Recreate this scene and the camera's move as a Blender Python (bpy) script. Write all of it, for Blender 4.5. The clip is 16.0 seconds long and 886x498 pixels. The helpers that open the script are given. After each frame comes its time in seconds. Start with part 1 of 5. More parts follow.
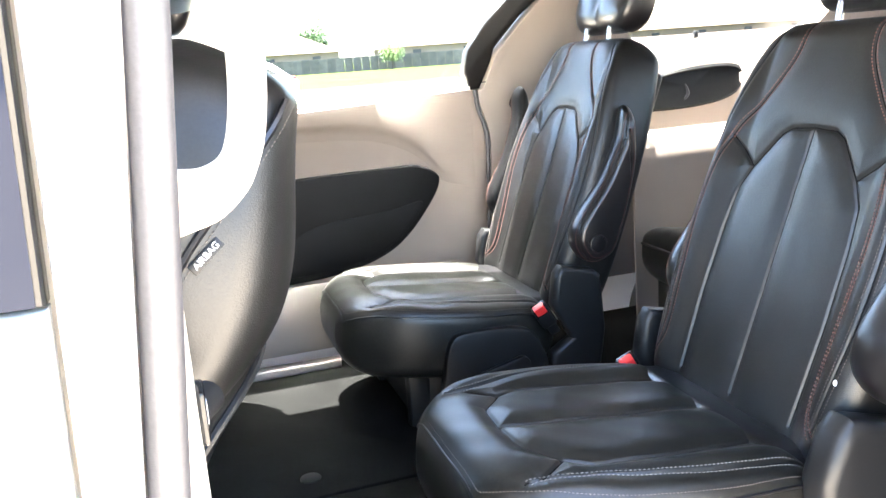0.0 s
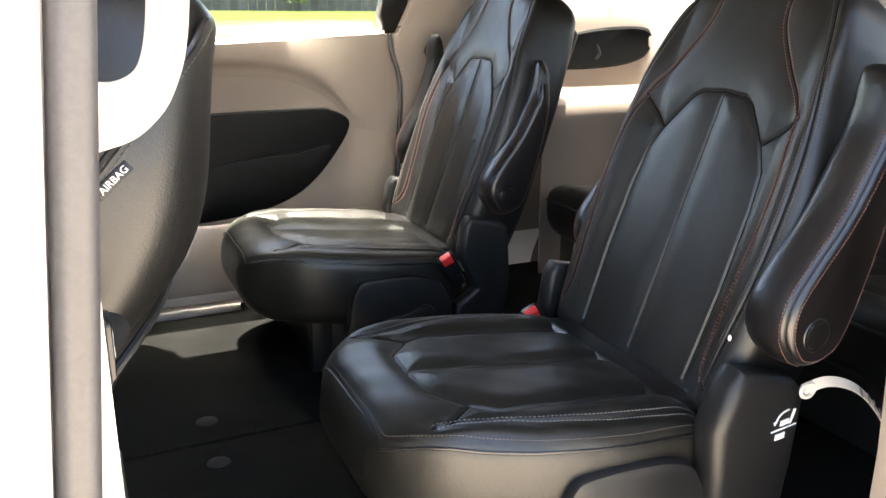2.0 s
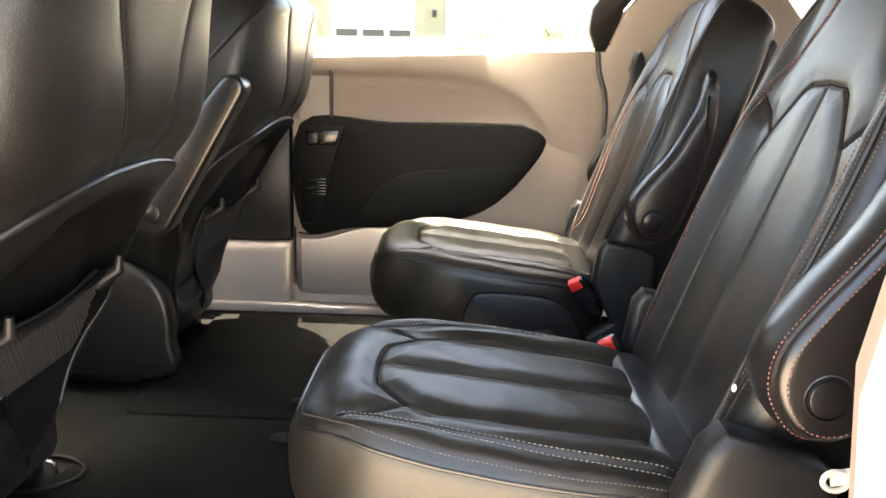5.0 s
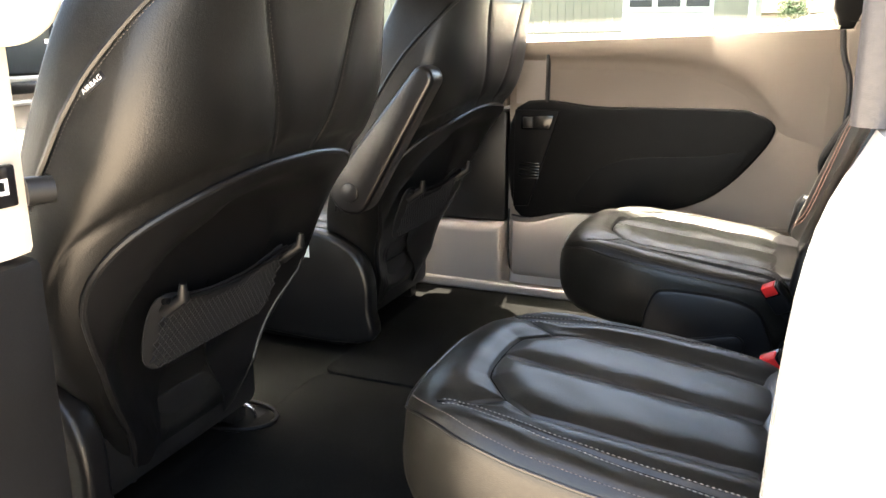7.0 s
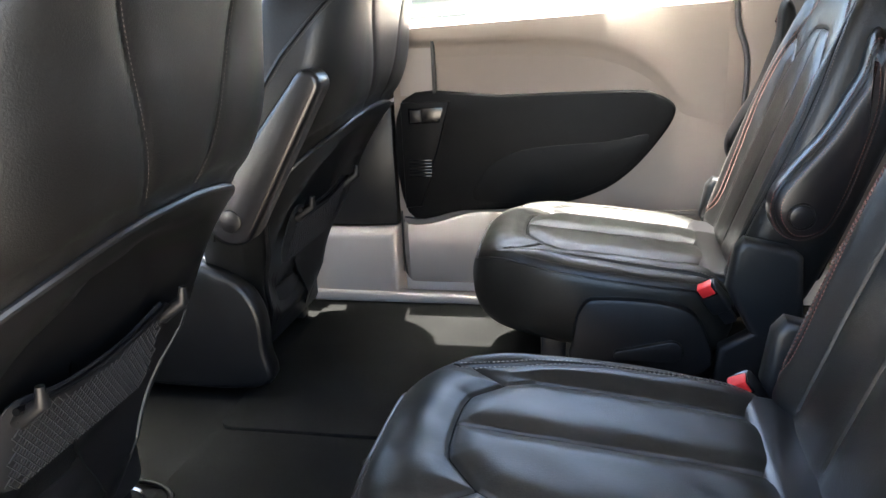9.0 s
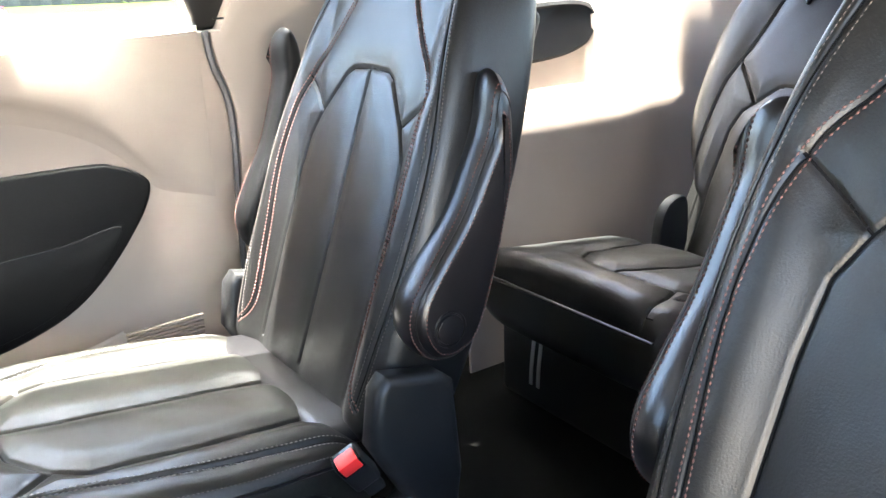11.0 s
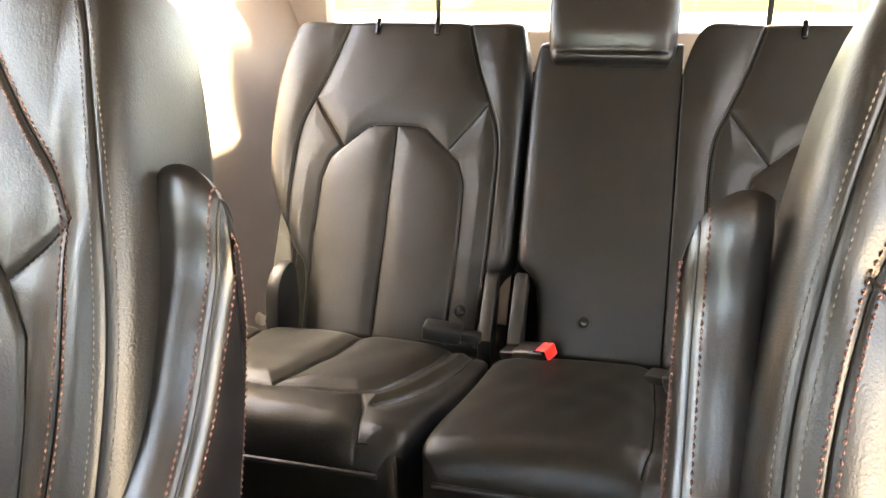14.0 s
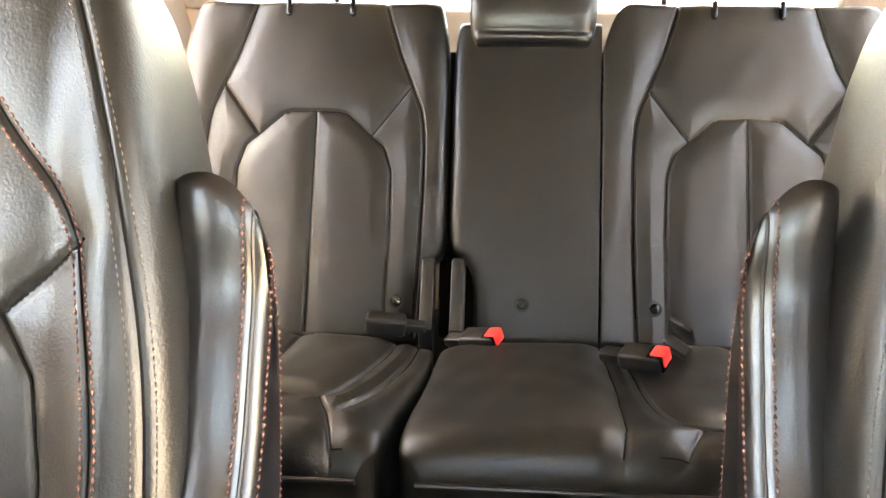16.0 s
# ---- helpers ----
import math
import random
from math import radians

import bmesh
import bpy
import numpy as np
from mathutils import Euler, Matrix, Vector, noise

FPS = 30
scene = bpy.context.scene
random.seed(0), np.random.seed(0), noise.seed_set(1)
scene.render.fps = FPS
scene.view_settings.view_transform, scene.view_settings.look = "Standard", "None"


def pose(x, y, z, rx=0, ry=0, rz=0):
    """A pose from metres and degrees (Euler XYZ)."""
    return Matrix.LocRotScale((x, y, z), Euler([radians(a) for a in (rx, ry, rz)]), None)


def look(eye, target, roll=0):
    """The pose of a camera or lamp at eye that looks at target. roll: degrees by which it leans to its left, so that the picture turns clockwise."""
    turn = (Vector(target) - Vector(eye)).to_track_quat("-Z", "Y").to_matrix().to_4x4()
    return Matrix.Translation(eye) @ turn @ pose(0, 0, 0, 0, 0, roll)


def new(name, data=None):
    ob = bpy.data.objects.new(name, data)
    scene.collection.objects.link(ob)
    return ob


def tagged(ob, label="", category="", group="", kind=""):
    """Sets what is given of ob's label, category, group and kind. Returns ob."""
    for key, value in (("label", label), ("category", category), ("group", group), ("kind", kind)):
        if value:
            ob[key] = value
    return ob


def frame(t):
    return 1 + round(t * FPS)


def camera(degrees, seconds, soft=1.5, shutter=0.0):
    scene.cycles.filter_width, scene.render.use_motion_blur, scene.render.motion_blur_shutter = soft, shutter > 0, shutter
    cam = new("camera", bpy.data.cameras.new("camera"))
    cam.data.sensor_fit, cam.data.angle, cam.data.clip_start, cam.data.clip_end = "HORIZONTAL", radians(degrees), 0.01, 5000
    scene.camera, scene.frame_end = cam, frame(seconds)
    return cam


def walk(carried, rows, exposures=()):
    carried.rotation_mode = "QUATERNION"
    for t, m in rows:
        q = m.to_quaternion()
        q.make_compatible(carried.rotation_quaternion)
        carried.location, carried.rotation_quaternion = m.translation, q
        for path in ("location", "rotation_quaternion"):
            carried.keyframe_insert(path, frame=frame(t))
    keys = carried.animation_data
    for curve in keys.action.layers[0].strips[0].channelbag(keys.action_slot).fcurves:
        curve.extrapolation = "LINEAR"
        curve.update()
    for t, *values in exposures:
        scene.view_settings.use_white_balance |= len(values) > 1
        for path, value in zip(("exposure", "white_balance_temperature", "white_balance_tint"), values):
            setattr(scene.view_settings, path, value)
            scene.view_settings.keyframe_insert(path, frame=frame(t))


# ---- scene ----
cam = camera(57.3, 16.0)
PATH = [
    (0, (-0.629, -1.357, 0.951), (-0.041, 0.498, 0.488), -4.0),
    (0.5, (-0.647, -1.339, 0.941), (0.03, 0.469, 0.418), -2.2),
    (1, (-0.655, -1.337, 0.935), (0.098, 0.418, 0.342), -0.9),
    (1.5, (-0.652, -1.335, 0.939), (0.143, 0.398, 0.342), 0.1),
    (2, (-0.645, -1.338, 0.937), (0.158, 0.394, 0.356), 0.5),
    (2.5, (-0.637, -1.349, 0.906), (0.148, 0.406, 0.354), 0.9),
    (3, (-0.544, -1.393, 0.867), (0.121, 0.418, 0.341), 1.2),
    (3.2, (-0.495, -1.409, 0.86), (0.11, 0.426, 0.343), 1.3),
    (5.3, (-0.088, -1.355, 0.811), (-0.288, 0.584, 0.365), 1.1),
    (5.5, (-0.048, -1.349, 0.798), (-0.351, 0.58, 0.365), 0.8),
    (6, (0.011, -1.337, 0.789), (-0.523, 0.543, 0.363), 0.6),
    (6.5, (0.03, -1.328, 0.821), (-0.636, 0.497, 0.344), 0.4),
    (7, (0.05, -1.334, 0.86), (-0.675, 0.453, 0.332), -0.1),
    (7.5, (0.062, -1.342, 0.878), (-0.699, 0.425, 0.33), -0.8),
    (8, (0.059, -1.341, 0.879), (-0.712, 0.42, 0.328), -1.3),
    (8.2, (0.044, -1.336, 0.884), (-0.713, 0.43, 0.329), -1.3),
    (10.3, (-0.26, -0.726, 0.914), (0.306, 1.055, 0.2), -5.1),
    (10.5, (-0.253, -0.684, 0.932), (0.429, 1.057, 0.224), -5.0),
    (11, (-0.289, -0.536, 0.917), (0.792, 1.026, 0.291), -1.9),
    (11.5, (-0.274, -0.363, 0.889), (1.172, 0.903, 0.333), -1.0),
    (12, (-0.251, -0.254, 0.92), (1.344, 0.796, 0.327), -2.5),
    (12.5, (-0.23, -0.219, 0.932), (1.431, 0.696, 0.296), -2.0),
    (13, (-0.228, -0.217, 0.937), (1.474, 0.624, 0.307), -1.6),
    (13.5, (-0.228, -0.178, 0.94), (1.532, 0.544, 0.323), -1.4),
    (14, (-0.179, -0.097, 0.936), (1.659, 0.394, 0.318), -0.3),
    (14.5, (-0.179, -0.016, 0.941), (1.68, 0.307, 0.278), 0.2),
    (15, (-0.173, 0.032, 0.944), (1.7, 0.241, 0.273), -0.1),
    (15.5, (-0.166, 0.037, 0.945), (1.715, 0.181, 0.28), 0.1),
    (16, (-0.169, 0.038, 0.944), (1.71, 0.17, 0.271), 0.3),
]
EXPOSURES = [(0.0, 4.65, 6200, 8), (0.4, 4.12, 6450, 8), (0.8, 3.95, 6700, 9), (1.6, 3.6, 6900, 9), (2.4, 3.6, 7000, 9), (3.2, 3.9, 7600, 10), (5.3, 4.1, 7900, 10), (6.0, 3.9, 7800, 10), (8.2, 3.8, 6800, 10), (10.3, 4.7, 6000, 7), (11.2, 4.87, 6500, 8), (12.2, 5.5, 8200, 11), (13.2, 5.75, 9100, 13), (14.0, 5.68, 8900, 12), (14.6, 6.04, 8700, 11), (15.2, 6.08, 8800, 12), (16.0, 6.03, 8900, 12)]
walk(cam, [(t, look(eye, target, roll)) for t, eye, target, roll in PATH], EXPOSURES)

# ---- world, sun and exposure ----
SUN_DIR = Vector((-0.07, 0.22, 1.0)).normalized()
world = bpy.data.worlds.new("sky_world")
scene.world = world
world.use_nodes = True
wn = world.node_tree.nodes
wl = world.node_tree.links
sky = wn.new("ShaderNodeTexSky")
sky.sky_type = "NISHITA"
sky.sun_disc = False
sky.sun_elevation = math.asin(SUN_DIR.z)
sky.sun_rotation = math.atan2(SUN_DIR.x, SUN_DIR.y)
sky.air_density, sky.dust_density = 1.0, 2.0
wl.new(sky.outputs[0], wn["Background"].inputs[0])
wn["Background"].inputs[1].default_value = 0.10
sun_data = bpy.data.lights.new("sun", "SUN")
sun_data.energy, sun_data.angle, sun_data.color = 5.0, radians(0.6), (1.0, 0.95, 0.86)
sun = new("sun", sun_data)
sun.matrix_world = look(SUN_DIR * 30, (0, 0, 0))

# ---- materials ----


def material(name, color, rough=0.5, metal=0.0, grain=0.0, grain_scale=400.0, bump=0.0, bump_scale=600.0,
             stain=0.0, stain_scale=6.0, cells=False, coat=0.0, rough_vary=0.0, spec=0.5, sheen=0.0, per_piece=0.0):
    """A principled surface with fine grain and broad stains, in metres."""
    m = bpy.data.materials.new(name)
    m.use_nodes = True
    n, l = m.node_tree.nodes, m.node_tree.links
    b = n["Principled BSDF"]
    b.inputs["Roughness"].default_value = rough
    b.inputs["Metallic"].default_value = metal
    b.inputs["Coat Weight"].default_value = coat
    b.inputs["Coat Roughness"].default_value = 0.06
    b.inputs["Specular IOR Level"].default_value = spec
    b.inputs["Sheen Weight"].default_value = sheen
    b.inputs["Base Color"].default_value = (*color, 1)
    co = n.new("ShaderNodeTexCoord").outputs["Object"]
    geo = n.new("ShaderNodeNewGeometry").outputs["Position"]

    def tex(scale, detail=3.0):
        t = n.new("ShaderNodeTexNoise")
        t.inputs["Scale"].default_value, t.inputs["Detail"].default_value = scale, detail
        l.new(geo, t.inputs["Vector"])
        return t.outputs["Fac"]

    def ranged(sock, lo, hi):
        r = n.new("ShaderNodeMapRange")
        r.inputs["From Min"].default_value, r.inputs["From Max"].default_value = 0.3, 0.7
        r.inputs["To Min"].default_value, r.inputs["To Max"].default_value = lo, hi
        l.new(sock, r.inputs["Value"])
        return r.outputs["Result"]

    value = None
    for amount, scale in ((grain, grain_scale), (stain, stain_scale)):
        if amount:
            v = ranged(tex(scale), 1 - amount, 1 + amount)
            if value is None:
                value = v
            else:
                k = n.new("ShaderNodeMath")
                k.operation = "MULTIPLY"
                l.new(value, k.inputs[0]), l.new(v, k.inputs[1])
                value = k.outputs[0]
    if per_piece:
        r = n.new("ShaderNodeMapRange")
        r.inputs["To Min"].default_value, r.inputs["To Max"].default_value = 1 - per_piece, 1 + per_piece
        l.new(n.new("ShaderNodeObjectInfo").outputs["Random"], r.inputs["Value"])
        if value is None:
            value = r.outputs["Result"]
        else:
            k = n.new("ShaderNodeMath")
            k.operation = "MULTIPLY"
            l.new(value, k.inputs[0]), l.new(r.outputs["Result"], k.inputs[1])
            value = k.outputs[0]
    if value is not None:
        mix = n.new("ShaderNodeVectorMath")
        mix.operation = "SCALE"
        mix.inputs[0].default_value = color
        l.new(value, mix.inputs["Scale"])
        l.new(mix.outputs[0], b.inputs["Base Color"])
    if rough_vary:
        l.new(ranged(tex(14.0), rough - rough_vary, rough + rough_vary), b.inputs["Roughness"])
    if bump:
        if cells:
            t = n.new("ShaderNodeTexVoronoi")
            t.feature = "DISTANCE_TO_EDGE"
            t.inputs["Scale"].default_value = bump_scale
            l.new(geo, t.inputs["Vector"])
            h = t.outputs["Distance"]
        else:
            h = tex(bump_scale, 4.0)
        bp = n.new("ShaderNodeBump")
        bp.inputs["Strength"].default_value, bp.inputs["Distance"].default_value = bump, 0.001
        l.new(h, bp.inputs["Height"])
        l.new(bp.outputs[0], b.inputs["Normal"])
    return m


LEATHER = material("black_leather", (0.0068, 0.0067, 0.0064), 0.36, grain=0.3, grain_scale=300, bump=0.36, bump_scale=540, stain=0.25, stain_scale=9, rough_vary=0.03, spec=0.54)
LEATHER_WORN = material("worn_black_leather", (0.0108, 0.0101, 0.0080), 0.36, grain=0.3, grain_scale=220, bump=0.28, bump_scale=560, stain=0.3, stain_scale=14, rough_vary=0.03, spec=0.58)
LEATHER_SMOOTH = material("smooth_black_leather", (0.0060, 0.0055, 0.0062), 0.30, grain=0.2, grain_scale=260, bump=0.12, bump_scale=620, stain=0.25, stain_scale=12, spec=0.70)
PLASTIC = material("black_plastic", (0.010, 0.010, 0.0105), 0.40, grain=0.15, bump=0.08, bump_scale=700, stain=0.2, stain_scale=10, spec=0.4)
FLOCK = material("black_flock", (0.007, 0.007, 0.0075), 0.9, grain=0.3, grain_scale=800, spec=0.08)
PLASTIC_GLOSS = material("gloss_black_plastic", (0.008, 0.008, 0.009), 0.18, stain=0.2)
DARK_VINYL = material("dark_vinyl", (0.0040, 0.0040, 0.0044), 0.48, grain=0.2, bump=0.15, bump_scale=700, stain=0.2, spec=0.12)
CARPET = material("black_carpet", (0.0070, 0.0070, 0.0067), 0.95, grain=0.5, grain_scale=700, bump=1.0, bump_scale=900, stain=0.25, stain_scale=7, spec=0.03)
BEIGE = material("beige_plastic", (0.285, 0.234, 0.198), 0.6, grain=0.03, grain_scale=900, bump=0.25, bump_scale=900, stain=0.05, stain_scale=4, spec=0.4)
BEIGE_LIGHT = material("light_beige_plastic", (0.35, 0.308, 0.278), 0.55, grain=0.03, grain_scale=900, bump=0.2, bump_scale=1000, stain=0.05, stain_scale=5, spec=0.4)
BEIGE_CLOTH = material("grey_headliner", (0.09, 0.085, 0.078), 0.9, grain=0.08, grain_scale=1200, bump=0.4, bump_scale=1500, stain=0.04)
CREAM = material("cream_plastic", (0.72, 0.66, 0.56), 0.45, grain=0.02, bump=0.1, bump_scale=900, stain=0.04)
WHITE_PAINT = material("white_car_paint", (0.80, 0.80, 0.79), 0.35, coat=0.9, stain=0.03, stain_scale=3)
RUBBER = material("grey_rubber", (0.048, 0.046, 0.049), 0.42, grain=0.1, grain_scale=300, bump=0.2, bump_scale=500, stain=0.15, stain_scale=9)
RUBBER_DARK = material("black_rubber", (0.02, 0.02, 0.02), 0.6, grain=0.1, stain=0.2)
STEEL = material("brushed_steel", (0.6, 0.6, 0.62), 0.25, metal=1.0, grain=0.05)
SILVER = material("silver_trim", (0.62, 0.61, 0.60), 0.3, metal=0.8, grain=0.04)
RED = material("red_plastic", (0.75, 0.03, 0.03), 0.4, stain=0.1, stain_scale=60)
THREAD = material("copper_thread", (0.160, 0.072, 0.058), 0.7, grain=0.2, grain_scale=900)
THREAD_GREY = material("grey_thread", (0.13, 0.11, 0.10), 0.7, grain=0.2, grain_scale=900)
THREAD_PALE = material("pale_thread", (0.27, 0.25, 0.23), 0.7, grain=0.2, grain_scale=900)
WHITE_INK = material("white_ink", (0.8, 0.8, 0.8), 0.6)
STRAP = material("pale_webbing", (0.62, 0.58, 0.52), 0.8, grain=0.15, grain_scale=900, bump=0.6, bump_scale=900)
PANEL_BLACK = material("satin_black_plastic", (0.006, 0.006, 0.0065), 0.33, grain=0.15, bump=0.1, bump_scale=700, stain=0.2, stain_scale=10, spec=0.4)
STRAP_INK = material("strap_print", (0.22, 0.2, 0.18), 0.8)
MESH_NET = material("black_net", (0.014, 0.014, 0.015), 0.7, grain=0.3, grain_scale=900)
PAPER = material("pale_blue_paper", (0.62, 0.70, 0.73), 0.8)
SCREEN = material("dark_screen", (0.02, 0.025, 0.03), 0.15)
BLUE_GLASS = material("blue_tinted_glass", (0.010, 0.013, 0.024), 0.08, spec=0.12)
TINT = material("tinted_glass", (0.03, 0.035, 0.045), 0.05, spec=0.6)


def window_glass(name, color):
    m = bpy.data.materials.new(name)
    m.use_nodes = True
    n, l = m.node_tree.nodes, m.node_tree.links
    b = n["Principled BSDF"]
    b.inputs["Base Color"].default_value = (*color, 1)
    b.inputs["Roughness"].default_value = 0.0
    b.inputs["IOR"].default_value = 1.45
    b.inputs["Transmission Weight"].default_value = 1.0
    return m


GLASS = window_glass("clear_glass", (0.93, 0.96, 0.94))
PRIVACY = window_glass("privacy_glass", (0.62, 0.61, 0.60))

# ---- mesh helpers ----


def part(name, bm, mat, parent=None, label="", smooth=True):
    """Links a bmesh as one mesh object under a thing or a part."""
    me = bpy.data.meshes.new(name)
    bm.normal_update()
    bm.to_mesh(me)
    bm.free()
    if smooth:
        me.polygons.foreach_set("use_smooth", [True] * len(me.polygons))
        me.set_sharp_from_angle(angle=radians(40))
    me.materials.append(mat)
    ob = new(name, me)
    if parent is not None:
        ob.parent = parent
    return tagged(ob, label)


def sheet_object(name, verts, faces, mat, parent=None, label="", smooth=True):
    me = bpy.data.meshes.new(name)
    me.from_pydata([tuple(map(float, v)) for v in verts], [], [tuple(map(int, f)) for f in faces])
    if smooth:
        me.polygons.foreach_set("use_smooth", [True] * len(me.polygons))
    me.materials.append(mat)
    ob = new(name, me)
    if parent is not None:
        ob.parent = parent
    return tagged(ob, label)


def thing(name, label, category, place=(0, 0, 0), group="", kind=""):
    ob = new(name)
    ob.location = place
    ob.empty_display_size = 0.05
    return tagged(ob, label, category, group, kind)


def box(x0, x1, y0, y1, z0, z1, bevel=0.0, segments=2, bm=None):
    own = bmesh.new() if bm is None else bm
    got = bmesh.ops.create_cube(own, size=1.0, matrix=Matrix.LocRotScale(((x0 + x1) / 2, (y0 + y1) / 2, (z0 + z1) / 2), None, (x1 - x0, y1 - y0, z1 - z0)))
    if bevel:
        edges = list({e for v in got["verts"] for e in v.link_edges})
        bmesh.ops.bevel(own, geom=edges, offset=bevel, segments=segments, profile=0.5, affect="EDGES", clamp_overlap=True)
    return own


def round_rect(x0, x1, y0, y1, r, n=6):
    out = []
    for cx, cy, a in ((x1 - r, y1 - r, 0), (x0 + r, y1 - r, 90), (x0 + r, y0 + r, 180), (x1 - r, y0 + r, 270)):
        for k in range(n + 1):
            t = radians(a + 90 * k / n)
            out.append((cx + r * math.cos(t), cy + r * math.sin(t)))
    return out


def smooth_line(points, n=8, closed=False):
    """Catmull-Rom curve through 2D or 3D points."""
    p = [np.array(q, float) for q in points]
    if closed:
        p = [p[-1]] + p + [p[0], p[1]]
    else:
        p = [2 * p[0] - p[1]] + p + [2 * p[-1] - p[-2]]
    out = []
    for i in range(1, len(p) - 2):
        for k in range(n):
            t = k / n
            out.append(0.5 * (2 * p[i] + (p[i + 1] - p[i - 1]) * t + (2 * p[i - 1] - 5 * p[i] + 4 * p[i + 1] - p[i + 2]) * t ** 2
                              + (3 * p[i] - p[i - 1] - 3 * p[i + 1] + p[i + 2]) * t ** 3))
    if not closed:
        out.append(p[-2])
    return np.array(out)


AXIS_MAPS = {"y": lambda a, b, c: (a, c, b), "x": lambda a, b, c: (c, a, b), "z": lambda a, b, c: (a, b, c)}


def slab(poly, lo, hi, axis="y", bevel=0.0, segments=2, only_top=False):
    """A polygon, given across the axis (x z for y, y z for x, x y for z), made solid from lo to hi."""
    bm = bmesh.new()
    put = AXIS_MAPS[axis]
    low = [bm.verts.new(put(a, b, lo)) for a, b in poly]
    high = [bm.verts.new(put(a, b, hi)) for a, b in poly]
    n = len(poly)
    bottom = bm.faces.new(low)
    top = bm.faces.new(high)
    for i in range(n):
        bm.faces.new((low[i], low[(i + 1) % n], high[(i + 1) % n], high[i]))
    bmesh.ops.recalc_face_normals(bm, faces=bm.faces[:])
    if bevel:
        edges = list(top.edges) if only_top else list(top.edges) + list(bottom.edges)
        bmesh.ops.bevel(bm, geom=edges, offset=bevel, segments=segments, profile=0.5, affect="EDGES", clamp_overlap=True)
    return bm


def tube(points, r, seg=10, bm=None, closed=False):
    """A round bar along 3D points; r may be one radius or one for each point."""
    own = bmesh.new() if bm is None else bm
    p = np.array(points, float)
    radii = np.full(len(p), r) if np.isscalar(r) else np.array(r)
    rings = []
    ref = None
    for i in range(len(p)):
        a = p[(i - 1) % len(p)] if closed or i else p[0]
        b = p[(i + 1) % len(p)] if closed or i < len(p) - 1 else p[-1]
        d = Vector(b - a).normalized()
        if ref is None:
            ref = d.orthogonal().normalized()
        ref = (ref - d * ref.dot(d)).normalized()
        side = d.cross(ref)
        rings.append([own.verts.new(Vector(p[i]) + (ref * math.cos(2 * math.pi * k / seg) + side * math.sin(2 * math.pi * k / seg)) * radii[i]) for k in range(seg)])
    for i in range(len(p) - (0 if closed else 1)):
        a, b = rings[i], rings[(i + 1) % len(p)]
        for k in range(seg):
            own.faces.new((a[k], a[(k + 1) % seg], b[(k + 1) % seg], b[k]))
    if not closed:
        own.faces.new(rings[0][::-1])
        own.faces.new(rings[-1])
    return own


def strip_sheet(rows, thick):
    """A sheet through rows of 3D points, made solid."""
    bm = bmesh.new()
    v = [[bm.verts.new(q) for q in row] for row in rows]
    for i in range(len(v) - 1):
        for j in range(len(v[0]) - 1):
            bm.faces.new((v[i][j], v[i + 1][j], v[i + 1][j + 1], v[i][j + 1]))
    bmesh.ops.recalc_face_normals(bm, faces=bm.faces[:])
    bmesh.ops.solidify(bm, geom=bm.faces[:], thickness=thick)
    bmesh.ops.recalc_face_normals(bm, faces=bm.faces[:])
    return bm


def distance_to(lines, s, l):
    """The distance of every point (s, l) from the nearest of some polylines."""
    best = np.full(s.shape, 9.0)
    for line in lines:
        for (ax, ay), (bx, by) in zip(line[:-1], line[1:]):
            dx, dy = bx - ax, by - ay
            q = dx * dx + dy * dy + 1e-12
            t = np.clip(((s - ax) * dx + (l - ay) * dy) / q, 0, 1)
            best = np.minimum(best, np.hypot(s - ax - t * dx, l - ay - t * dy))
    return best


